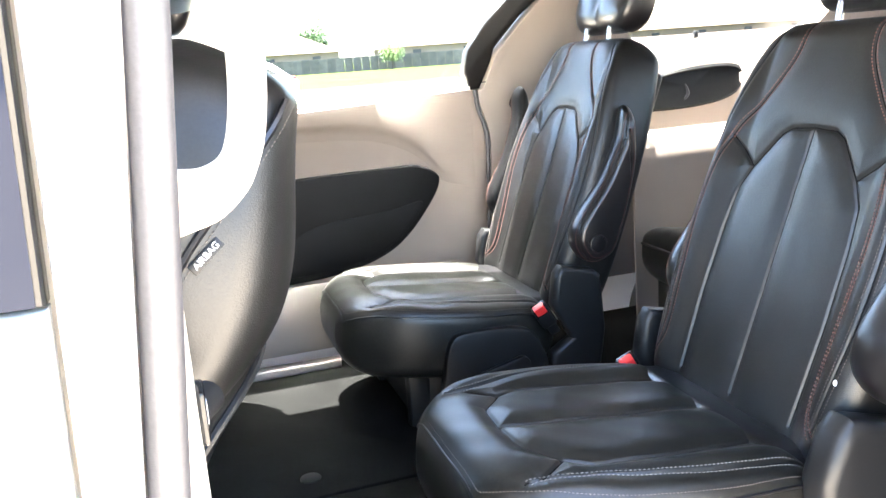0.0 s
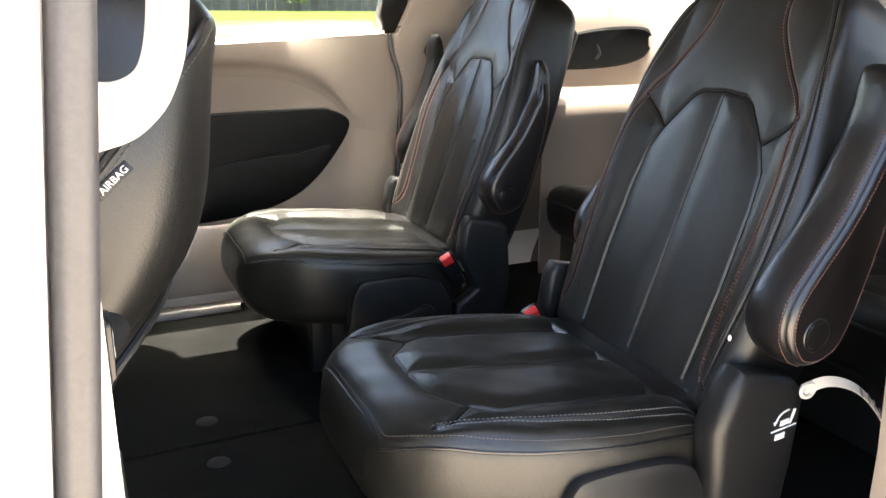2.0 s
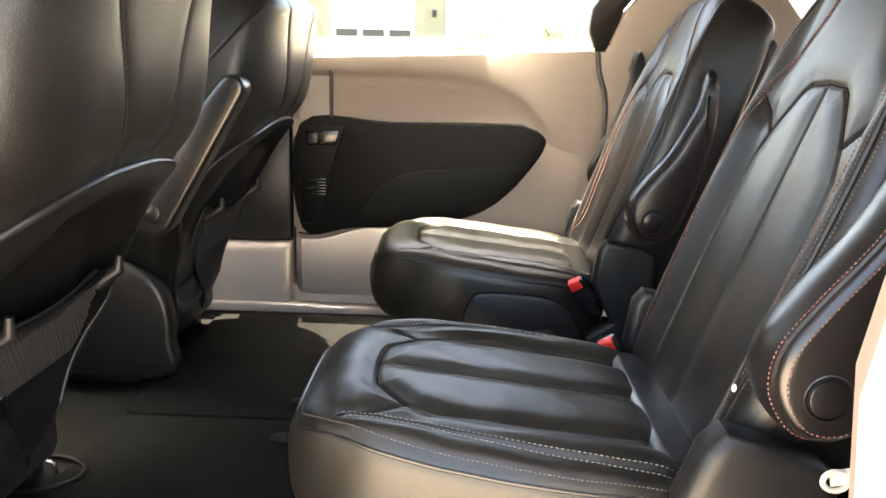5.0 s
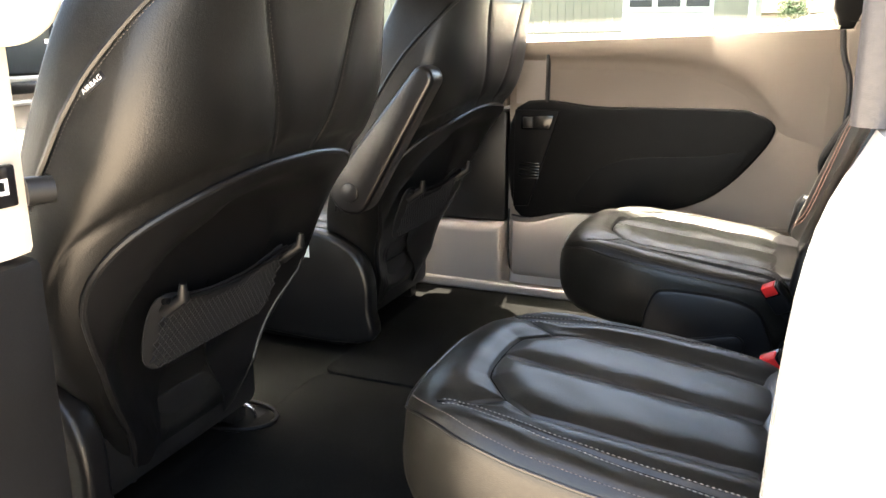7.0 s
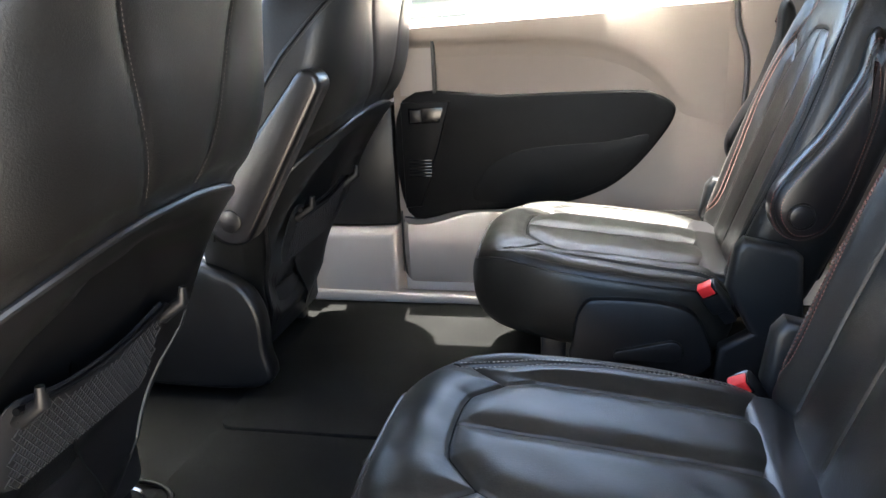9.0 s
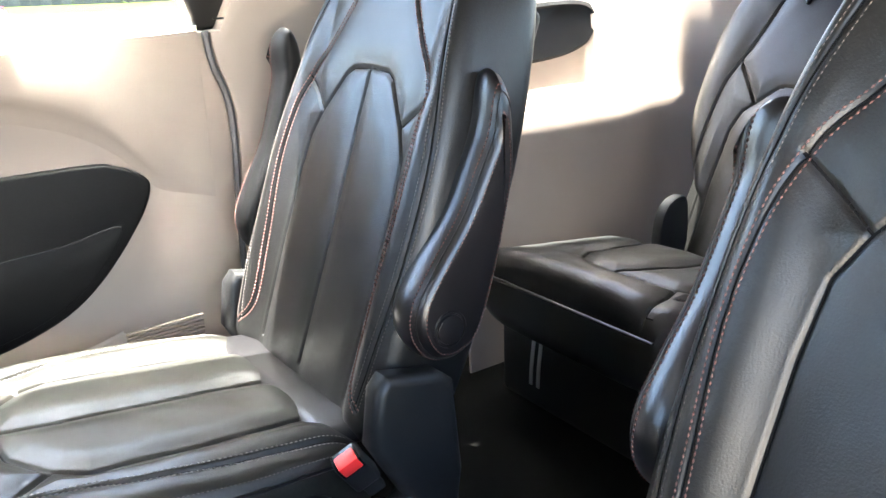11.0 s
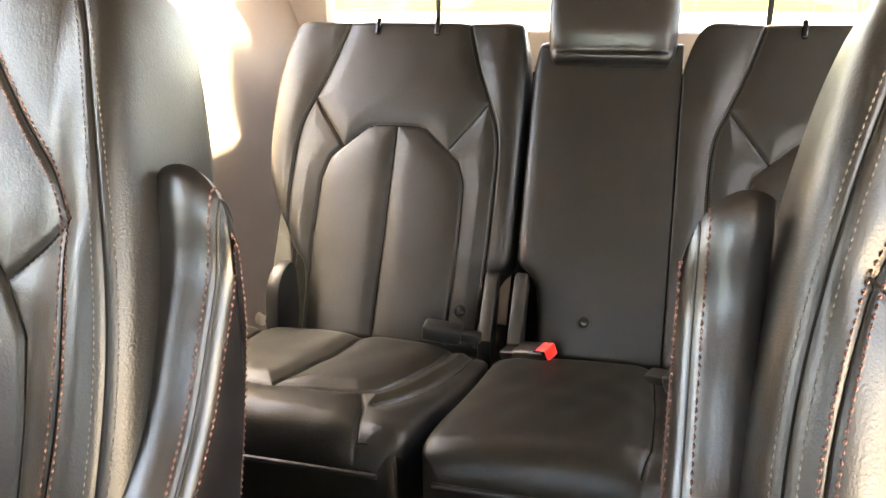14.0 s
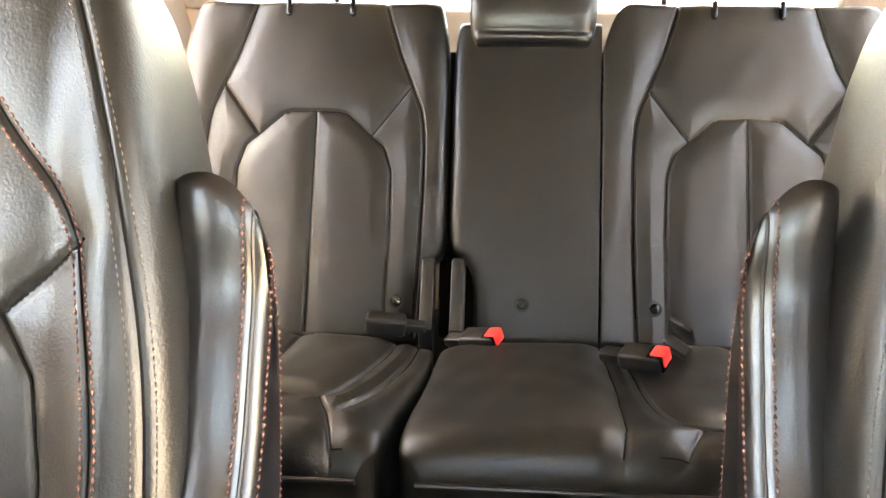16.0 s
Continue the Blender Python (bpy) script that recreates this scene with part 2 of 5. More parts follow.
class Pad:
    """A stuffed, upholstered block: s runs across it, l along it, and its face swells along its normal."""

    def __init__(self, origin, along, normal, outline, thick, back, seams=(), power=5.0, cap=0.05, cap_power=2.5, crown=0.0, bolster=0.0,
                 bolster_from=0.15, groove=0.006, soft=0.004, puff=0.005, fine=None, fine_depth=0.0022, joint=0, wrinkle=0.0, bend=None):
        self.o, self.u, self.n = (np.array(v, float) for v in (origin, along, normal))
        self.u /= np.linalg.norm(self.u)
        self.n /= np.linalg.norm(self.n)
        self.y = np.array((0.0, 1.0, 0.0))
        o = np.array(outline, float)
        self.lo, self.hi = o[0, 0], o[-1, 0]
        k = smooth_line(o, 12)
        self.ol, self.oa, self.ob = k[:, 0], k[:, 1], k[:, 2]
        self.thick, self.back, self.power, self.cap, self.cap_power = thick, back, power, cap, cap_power
        self.seams = [np.array(q, float) for q in seams]
        self.fine = [np.array(q, float) for q in (fine or ())]
        self.crown, self.bolster, self.bolster_from, self.fine_depth, self.joint = crown, bolster, bolster_from, fine_depth, joint
        self.groove, self.soft, self.puff, self.wrinkle, self.bend = groove, soft, puff, wrinkle, bend

    def edges(self, l):
        return np.interp(l, self.ol, self.oa), np.interp(l, self.ol, self.ob)

    def cap_scale(self, l):
        c = np.minimum(l - self.lo, self.hi - l) / self.cap
        c = np.clip(1 - c, 0, 1)
        return np.maximum(1 - c ** self.cap_power, 0) ** (1 / self.cap_power)

    def relief(self, s, l):
        a, b = self.edges(l)
        m = (a + b) / 2
        w = (b - a) / 2
        u = (s - m) / w
        d = self.crown * (1 - u ** 2)
        k = np.clip((np.abs(s - m) - self.bolster_from) / 0.06, 0, 1)
        d = d + self.bolster * k * k * (3 - 2 * k)
        if self.seams:
            q = distance_to(self.seams, s, l)
            d = d - self.groove * np.exp(-(q / self.soft) ** 2) - self.puff * np.exp(-(q / 0.019) ** 2)
        if self.fine:
            q = distance_to(self.fine, s, l)
            d = d - self.fine_depth * np.exp(-(q / 0.0021) ** 2) - 0.0016 * np.exp(-(q / 0.014) ** 2)
        if self.wrinkle:
            d = d + self.wrinkle * (np.sin(s * 41 + 3 * np.sin(l * 17)) * np.sin(l * 29 + 2 * np.sin(s * 23)) + 0.4 * np.sin(s * 97 + l * 61))
        if self.bend is not None:
            d = d + self.bend(s, l)
        return d

    def point(self, s, l, lift=0.0):
        """The place on the face at (s, l)."""
        s, l = np.asarray(s, float), np.asarray(l, float)
        a, b = self.edges(l)
        u = np.clip((s - (a + b) / 2) / ((b - a) / 2 + 1e-9), -1, 1)
        power = np.where(u * self.joint > 0, 60.0, self.power)
        rim = np.maximum(1 - np.abs(u) ** power, 0) ** (1 / power)
        c = self.cap_scale(l)
        d = rim * c * (self.thick + self.relief(s, l)) + lift
        return self.o + np.multiply.outer(l, self.u) + np.multiply.outer(s, self.y) + np.multiply.outer(d, self.n)

    def build(self, name, mat, parent, label="", nu=120, nl=120, nb=24, region=None):
        """region: a function of (s, l) that says which faces to take; without one the whole closed block."""
        k = np.linspace(-1, 1, nu)
        u = np.sin(k * math.pi / 2) * 0.6 + k * 0.4
        e = np.linspace(0, 1, nl)
        l = self.lo + (self.hi - self.lo) * (e - 0.11 * np.sin(2 * math.pi * e))
        l = np.clip(l, self.lo + 1e-4, self.hi - 1e-4)
        uu, ll = np.meshgrid(u, l)
        a, b = self.edges(ll)
        c = self.cap_scale(ll)
        shrink = 1 - (1 - c) * 0.06
        ss = (a + b) / 2 + (b - a) / 2 * uu * shrink
        front = self.point(ss, ll)
        kb = np.linspace(1, -1, nb + 2)[1:-1]
        ub = np.sin(kb * math.pi / 2)
        ub2, lb2 = np.meshgrid(ub, l)
        ab, bb = self.edges(lb2)
        cb = self.cap_scale(lb2)
        sb = (ab + bb) / 2 + (bb - ab) / 2 * ub2 * (1 - (1 - cb) * 0.06)
        rim = np.maximum(1 - np.abs(ub2) ** 6, 0) ** (1 / 6)
        db = -rim * cb * self.back
        rear = self.o + np.multiply.outer(lb2, self.u) + np.multiply.outer(sb, self.y) + np.multiply.outer(db, self.n)
        loop = np.concatenate([front, rear], axis=1)
        rows, cols = loop.shape[:2]
        i, j = np.meshgrid(np.arange(rows - 1), np.arange(cols), indexing="ij")
        j2 = (j + 1) % cols
        quads = np.stack([i * cols + j, i * cols + j2, (i + 1) * cols + j2, (i + 1) * cols + j], -1).reshape(-1, 4)
        faces = quads.tolist() + [list(range(cols))[::-1], list(range((rows - 1) * cols, rows * cols))]
        return sheet_object(name, loop.reshape(-1, 3), faces, mat, parent, label)

    def creases(self, lines, parent, r=0.0021):
        """A black tube in each sewn groove, standing in for the crease's shade."""
        for line in lines:
            p = resample(self.along(resample(line, 0.006), 0.0006), 0.006)
            part("sewn_seam", tube(p, r, 6), FLOCK, parent)

    def along(self, line, lift=0.0):
        q = np.array(line, float)
        return self.point(q[:, 0], q[:, 1], lift)


def resample(p, step):
    p = np.array(p, float)
    d = np.r_[0, np.cumsum(np.linalg.norm(np.diff(p, axis=0), axis=1))]
    n = max(2, int(d[-1] / step))
    t = np.linspace(0, d[-1], n + 1)
    return np.stack([np.interp(t, d, p[:, k]) for k in range(p.shape[1])], -1)


def offset_line(line, d):
    q = np.array(line, float)
    g = np.gradient(q, axis=0)
    n = np.stack([-g[:, 1], g[:, 0]], -1)
    n /= np.linalg.norm(n, axis=1, keepdims=True) + 1e-9
    return q + n * d


def stitches(name, points, mat, parent, step=0.0075, r=0.0011, label="", normal=None):
    """One row of thread: short dashes along 3D points."""
    p = resample(points, step)
    verts, faces = [], []
    for a, b in zip(p[:-1], p[1:]):
        d = b - a
        a2, b2 = a + d * 0.08, a + d * 0.92
        mid = (a2 + b2) / 2
        t = d / (np.linalg.norm(d) + 1e-9)
        up = np.array(normal, float) if normal is not None else np.array((-0.9, 0, 0.43))
        side = np.cross(t, up)
        side /= np.linalg.norm(side) + 1e-9
        up = np.cross(side, t)
        k = len(verts)
        verts += [a2, b2, mid + side * r * 0.9, mid - side * r * 0.9, mid + up * r * 1.3, mid - up * r]
        faces += [(k, k + 2, k + 4), (k + 2, k + 1, k + 4), (k + 1, k + 3, k + 4), (k + 3, k, k + 4),
                  (k + 2, k, k + 5), (k + 1, k + 2, k + 5), (k + 3, k + 1, k + 5), (k, k + 3, k + 5)]
    return sheet_object(name, verts, faces, mat, parent, label)

# ---- seats ----
FLOOR = 0.14
GROUND = -0.30


def mirror(line):
    return [(-a, b) for a, b in line]


def hull_bar(p, q, rp, rq, n=14):
    """The outline round two circles."""
    p, q = np.array(p, float), np.array(q, float)
    d = q - p
    length = np.linalg.norm(d)
    ang = math.atan2(d[1], d[0])
    off = math.acos((rp - rq) / length)
    out = []
    for k in range(n + 1):
        a = ang + off + (2 * math.pi - 2 * off) * k / n
        out.append(tuple(p + rp * np.array((math.cos(a), math.sin(a)))))
    for k in range(n + 1):
        a = ang - off + 2 * off * k / n
        out.append(tuple(q + rq * np.array((math.cos(a), math.sin(a)))))
    return out


def disc(centre, radius, depth, axis="y", seg=28, bevel=0.002):
    c = np.array(centre, float)
    ring = [(math.cos(2 * math.pi * k / seg) * radius, math.sin(2 * math.pi * k / seg) * radius) for k in range(seg)]
    if axis == "y":
        return slab([(c[0] + a, c[2] + b) for a, b in ring], c[1] - depth / 2, c[1] + depth / 2, "y", bevel)
    if axis == "x":
        return slab([(c[1] + a, c[2] + b) for a, b in ring], c[0] - depth / 2, c[0] + depth / 2, "x", bevel)
    return slab([(c[0] + a, c[1] + b) for a, b in ring], c[2] - depth / 2, c[2] + depth / 2, "z", bevel)


def turned(bm, m):
    bmesh.ops.transform(bm, matrix=m, verts=bm.verts[:])
    return bm


def buckle(place, turn, group="", label="black seat belt buckle with a red release button", red=True):
    root = thing("seat_belt_buckle", label, "seat belt buckle", place, group)
    if len(turn) == 2:
        ex = Vector(turn[0]).normalized()
        ez = Vector(turn[1])
        ez = (ez - ex * ez.dot(ex)).normalized()
        root.rotation_euler = Matrix((ex, ez.cross(ex), ez)).transposed().to_euler()
    else:
        root.rotation_euler = [radians(a) for a in turn]
    part("buckle_body", box(-0.045, 0.016, -0.018, 0.018, -0.013, 0.013, 0.006, 3), PLASTIC, root)
    if red:
        part("buckle_face", box(-0.004, 0.0178, -0.0150, 0.0150, -0.010, 0.0138, 0.002, 2), PLASTIC_GLOSS, root, "glossy black buckle face")
        part("release_button", box(-0.001, 0.0200, -0.0130, 0.0130, -0.0040, 0.0152, 0.003, 2), RED, root, "red release button")
    part("buckle_stalk", box(-0.075, -0.04, -0.012, 0.012, -0.007, 0.007, 0.004), PLASTIC, root)
    return root


ARCH = [(0.128, 0.015), (0.132, 0.15), (0.130, 0.27), (0.124, 0.33), (0.105, 0.367), (0.062, 0.424), (0.045, 0.434), (0.0, 0.437)]
ARCH = ARCH + mirror(ARCH[:-1])[::-1]
OUTER = smooth_line([(0.062, 0.61), (0.070, 0.546), (0.108, 0.482), (0.152, 0.416), (0.172, 0.30), (0.165, 0.17), (0.160, 0.075), (0.167, 0.040), (0.186, 0.018)], 6)
EDGE = smooth_line([(0.135, 0.590), (0.157, 0.53), (0.182, 0.44), (0.199, 0.33), (0.201, 0.2), (0.190, 0.08), (0.182, 0.02)], 6)
NOTCH = [(0.105, 0.367), (0.158, 0.414)]
C_ARCH = [(0.120, 0.465), (0.130, 0.30), (0.131, 0.17), (0.112, 0.135), (0.066, 0.098), (0.045, 0.094), (0.0, 0.092)]
C_ARCH = C_ARCH + mirror(C_ARCH[:-1])[::-1]
C_OUTER = smooth_line([(0.180, 0.030), (0.163, 0.050), (0.151, 0.080), (0.163, 0.14), (0.183, 0.21), (0.194, 0.33), (0.192, 0.465)], 6)
C_NOTCH = [(0.112, 0.135), (0.150, 0.088)]


ARM_SIDE = [(0.095, 0.286), (0.103, 0.268), (0.1035, 0.24), (0.101, 0.18), (0.087, 0.112), (0.067, 0.04), (0.044, -0.017), (0.022, -0.034), (0.0, -0.038), (-0.025, -0.029),
            (-0.043, 0.0), (-0.040, 0.033), (-0.016, 0.07), (0.026, 0.125), (0.056, 0.182), (0.076, 0.225), (0.086, 0.27)]


def armrest(root, s, ox, pivot=(0.212, 0.530), y_in=0.199, y_out=0.258, size=1.0, lean=0.0, cover=LEATHER_SMOOTH):
    """A folded-up armrest: a slender tear-drop stood on its round end beside the backrest. s: +1 or -1, its side."""
    low = np.array((pivot[0] - ox, pivot[1] - FLOOR))
    line = resample(np.vstack([smooth_line(ARM_SIDE, 10, closed=True), [ARM_SIDE[0]]]), 0.0035)[:-1] * size
    tall = line[:, 1] / size
    c, d = math.cos(radians(lean)), math.sin(radians(lean))
    line = line @ np.array(((c, d), (-d, c)))
    n = len(line)
    g = np.roll(line, -1, 0) - np.roll(line, 1, 0)
    inward = np.stack([g[:, 1], -g[:, 0]], -1)
    inward /= np.linalg.norm(inward, axis=1, keepdims=True)
    if np.sum((line.mean(0) - line) * inward) < 0:
        inward = -inward
    h = np.clip((tall - 0.10) / 0.186, 0, 1)

    def ring(inset, y):
        """The loop at one depth across the armrest; the outer side starts lower than the inner one."""
        f = min(max((y - y_in) / (y_out - y_in), 0.0), 1.0)
        q = line + inward * (inset * (1 - 0.6 * h ** 3))[:, None]
        drop = 0.052 * h ** 2 * (1 - math.sqrt(1 - 0.97 * f * f))
        q = q - np.outer(drop, (0.30, 0.95))
        q[:, 0] += 0.007 * f ** 1.4 * np.clip(inward[:, 0], 0, 1)
        swell = 0.0075 * np.sin(np.clip((y - y_in) / (y_out - y_in), 0, 1) * math.pi)
        q = q - inward * swell
        return np.stack([low[0] + q[:, 0], np.full(n, s * y), low[1] + q[:, 1]], -1)

    w = y_out - y_in
    steps = [(0.008, y_in), (0.0035, y_in + 0.0015), (0.0010, y_in + 0.005), (0.0, y_in + 0.010)]
    steps += [(0.0, y_in + 0.010 + (w - 0.024) * k / 8) for k in range(1, 9)]
    steps += [(0.0002, y_out - 0.0120), (0.0016, y_out - 0.0102), (0.0016, y_out - 0.0085), (0.0012, y_out - 0.0065), (0.0030, y_out - 0.0030), (0.0055, y_out - 0.0010), (0.0080, y_out)]
    rings = np.array([ring(*k) for k in steps])
    m = len(steps)
    faces = [(i * n + j, i * n + (j + 1) % n, (i + 1) * n + (j + 1) % n, (i + 1) * n + j) for i in range(m - 1) for j in range(n)]
    faces += [list(range(n))[::-1], list(range((m - 1) * n, m * n))]
    if s > 0:
        faces = [q[::-1] for q in faces]
    bm = bmesh.new()
    v = [bm.verts.new(q) for q in rings.reshape(-1, 3)]
    for q in faces:
        bm.faces.new([v[k] for k in q])
    bmesh.ops.recalc_face_normals(bm, faces=bm.faces[:])
    arm = part("armrest", bm, cover, root, "folded-up leather armrest with copper stitching")
    closed = lambda p: np.vstack([p, p[:1]])
    stitches("stitching", closed(ring(-0.0004, y_out - 0.0150)), THREAD, arm, 0.0052, 0.0012, normal=(-0.95, s * 0.2, 0.2), label="copper stitching")
    stitches("stitching", closed(ring(0.0058, y_out - 0.0006)), THREAD, arm, 0.0052, 0.0012, normal=(-0.2, s * 0.95, 0.1), label="copper stitching")
    part("seam_welt", tube(ring(0.0012, y_out - 0.0094), 0.0011, 6, closed=True), LEATHER, arm)
    c = low
    part("pivot_cap", disc((c[0], s * (y_out + 0.0005), c[1]), 0.0185, 0.006, bevel=0.002), LEATHER_SMOOTH, arm)
    part("pivot_ring", tube([(c[0] + 0.0215 * math.cos(k * math.pi / 16), s * (y_out + 0.0005), c[1] + 0.0215 * math.sin(k * math.pi / 16)) for k in range(32)], 0.0016, 6, closed=True), LEATHER_SMOOTH, arm)


def captain_chair(yc, outboard, label):
    """A second row seat; it faces -x. outboard: +1 or -1, the side of the door."""
    ox = -0.1
    root = thing("captain_chair", label, "car seat", (ox, yc, FLOOR), "second row captain chairs")
    a = radians(20)
    up, out = np.array((math.sin(a), 0, math.cos(a))), np.array((-math.cos(a), 0, math.sin(a)))
    base = np.array((0.122 - ox, 0, 0.40 - FLOOR)) - out * 0.055
    rows = [(-0.03, 0.192), (0.05, 0.212), (0.15, 0.221), (0.30, 0.217), (0.42, 0.205), (0.51, 0.186), (0.57, 0.166), (0.612, 0.142)]
    # the panel seam lies a little further out on the aisle side of the chair by the open door
    aisle = [(q + 0.010 * (outboard < 0), l) for q, l in OUTER]
    notches = [[NOTCH[0], (NOTCH[1][0] + 0.008 * (outboard < 0), NOTCH[1][1])], mirror(NOTCH)]
    sewn = [aisle, mirror(OUTER)]
    seams = [ARCH, [(0, 0.015), (0, 0.435)]] + notches
    wide = lambda l: 0.011 * min(max((0.42 - l) / 0.12, 0), 1)
    back = Pad(base, up, out, [(l, -w - wide(l) * (outboard < 0), w + wide(l) * (outboard > 0)) for l, w in rows], 0.055, 0.085, seams, power=4.6, cap=0.045, bolster=0.028, bolster_from=0.13,
               groove=0.0044, soft=0.0023, puff=0.0040, wrinkle=0.00012, fine=[EDGE, mirror(EDGE)] + sewn)
    rest = back.build("backrest", LEATHER, root, "black leather backrest with sewn panels", 300, 320, 26)
    back.creases(seams, rest, 0.0014)
    back.creases(sewn + [EDGE, mirror(EDGE)], rest, 0.0008)
    for line in sewn:
        for d in (-0.0044, 0.0044):
            stitches("stitching", back.along(offset_line(line, d), 0.0004), THREAD, rest, 0.0055, 0.0012, label="copper stitching")
    for line in (EDGE, mirror(EDGE)):
        for d in (-0.006, 0.006):
            stitches("stitching", back.along(offset_line(line, d), 0.0003), THREAD_GREY, rest, 0.005, 0.0007, label="grey stitching")
    part("back_shell", turned(box(-0.15, 0.15, -0.012, 0.012, 0.03, 0.56, 0.02, 3), Matrix.Translation(Vector(base - out * 0.085)) @ Matrix(((-up[2], 0, up[0]), (0, 1, 0), (up[0], 0, up[2]))).to_4x4() @ pose(0, 0, 0, 0, 0, 90)), PLASTIC, root, "black plastic back shell")
    # the cushion
    b = radians(6.5)
    go, top = np.array((math.cos(b), 0, -math.sin(b))), np.array((math.sin(b), 0, math.cos(b)))
    start = np.array((-0.345 - ox, 0, 0.452 - FLOOR)) - top * 0.075
    seams = [C_ARCH, [(0, 0.092), (0, 0.465)], C_OUTER[11:], mirror(C_OUTER[11:]), C_NOTCH, mirror(C_NOTCH)]
    rows = [(0.0, 0.098), (0.015, 0.130), (0.04, 0.160), (0.08, 0.190), (0.13, 0.213), (0.20, 0.229), (0.30, 0.236), (0.42, 0.226), (0.485, 0.208)]
    seat = Pad(start, go, top, [(l, -w, w) for l, w in rows], 0.075, 0.095, seams, power=5.0, cap=0.095, cap_power=2.5, bolster=0.016, bolster_from=0.13,
               groove=0.0052, soft=0.0026, puff=0.0075, wrinkle=0.0007, crown=0.006)
    cushion = seat.build("cushion", LEATHER_WORN, root, "worn black leather seat cushion", 280, 260, 26)
    seat.creases([C_ARCH, [(0, 0.092), (0, 0.465)], C_OUTER[9:], mirror(C_OUTER[9:]), C_NOTCH, mirror(C_NOTCH)], cushion, 0.0012)
    for line in (C_OUTER, mirror(C_OUTER)):
        for d in (-0.006, 0.006):
            stitches("stitching", seat.along(offset_line(line[10:], d), 0.0004), THREAD_PALE, cushion, 0.006, 0.0009, normal=(0, 0, 1), label="pale grey stitching")
    rim = [(seat.edges(np.array(l))[1] * 0.984, l) for l in np.linspace(0.482, 0.012, 80)]
    front = [(q, 0.011 - 0.002 * (1 - (q / 0.12) ** 2)) for q in np.linspace(0.112, -0.112, 24)]
    around = rim + front + [(-q, l) for q, l in rim[::-1]]
    pts = [seat.point(np.array(q), np.array(l), 0.0008) for q, l in around]
    part("piping", tube(pts, 0.0023, 8), LEATHER_SMOOTH, cushion)
    pts2 = [seat.point(np.array(q * 0.968), np.array(l + 0.005), 0.0005) for q, l in around]
    stitches("piping_thread", pts2, THREAD_GREY, cushion, 0.005, 0.0007, normal=(0, 0, 1))
    fill = turned(box(-0.028, 0.055, -0.182, 0.182, -0.03, 0.0, 0.0145, 4), pose(0.100 - ox, 0, 0.403 - FLOOR, 0, 8, 0))
    part("fold_flap", fill, LEATHER_SMOOTH, root, "leather flap between cushion and backrest")
    # supports
    part("pedestal", box(-0.20 - ox, 0.12 - ox, -0.165, 0.165, 0.0, 0.16, 0.02, 2), PLASTIC, root)
    for s in (-1, 1):
        part("front_leg", box(-0.215 - ox, -0.165 - ox, s * 0.15 - 0.02, s * 0.15 + 0.02, 0.0, 0.17, 0.008), PLASTIC, root)
        if s == outboard and outboard < 0:
            prof, wide = [(0.070, 0.40), (0.092, 0.462), (0.112, 0.482), (0.205, 0.456), (0.228, 0.435), (0.222, 0.33), (0.20, 0.16), (0.08, 0.15), (0.075, 0.33)], 0.267
        else:
            prof, wide = [(0.105, 0.40), (0.115, 0.470), (0.130, 0.488), (0.205, 0.472), (0.225, 0.455), (0.235, 0.33), (0.21, 0.16), (0.08, 0.15), (0.10, 0.29), (0.148, 0.32)], 0.250
        part("recliner_cover", slab([(x - ox, z - FLOOR) for x, z in prof], min(s * 0.212, s * wide), max(s * 0.212, s * wide), "y", 0.019 if outboard < 0 and s < 0 else 0.013, 4), PLASTIC, root, "moulded black plastic recliner cover")
        shield = smooth_line([(-0.15, 0.30), (-0.135, 0.358), (-0.10, 0.375), (0.02, 0.367), (0.07, 0.33), (0.075, 0.24), (-0.14, 0.22)], 5, closed=True)
        part("side_shield", slab([(x - ox, z - FLOOR) for x, z in shield], min(s * 0.22, s * 0.250), max(s * 0.22, s * 0.250), "y", 0.008, 2), PLASTIC, root, "black plastic side shield")
        lever = hull_bar((0.02 - ox, 0.285 - FLOOR), (-0.07 - ox, 0.275 - FLOOR), 0.02, 0.009)
        part("recline_lever", slab(lever, min(s * 0.25, s * 0.264), max(s * 0.25, s * 0.264), "y", 0.004), PLASTIC, root)
        if s == outboard and s < 0:
            armrest(root, s, ox, (0.184, 0.538), 0.224, 0.300, 1.14)
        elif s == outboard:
            # darker, duller vinyl instead of leather puts this arm's shade into its colour
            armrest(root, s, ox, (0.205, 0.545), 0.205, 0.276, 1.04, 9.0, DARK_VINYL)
        elif s > 0:
            armrest(root, s, ox, (0.226, 0.530), 0.207, 0.259)
        else:
            armrest(root, s, ox)
    # head restraint
    head = base + up * 0.62
    for s in (-1, 1):
        part("head_post", tube([head + np.array((-0.03, s * 0.055, -0.05)), head + np.array((-0.01, s * 0.055, 0.06))], 0.006, 10), STEEL, root, "steel head restraint post")
    hp = Pad(head + up * 0.015 + np.array((-0.005, 0, 0)), up, out, [(0, -0.10, 0.10), (0.05, -0.125, 0.125), (0.13, -0.125, 0.125), (0.18, -0.10, 0.10)], 0.045, 0.05,
             [[(0.0, 0.0), (0.0, 0.18)]], power=4.0, cap=0.05, groove=0.002)
    hp.build("head_restraint", LEATHER_SMOOTH, root, "black leather head restraint", 40, 40, 12)
    return root


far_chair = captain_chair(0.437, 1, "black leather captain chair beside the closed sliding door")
near_chair = captain_chair(-0.375, -1, "black leather captain chair in the open doorway")

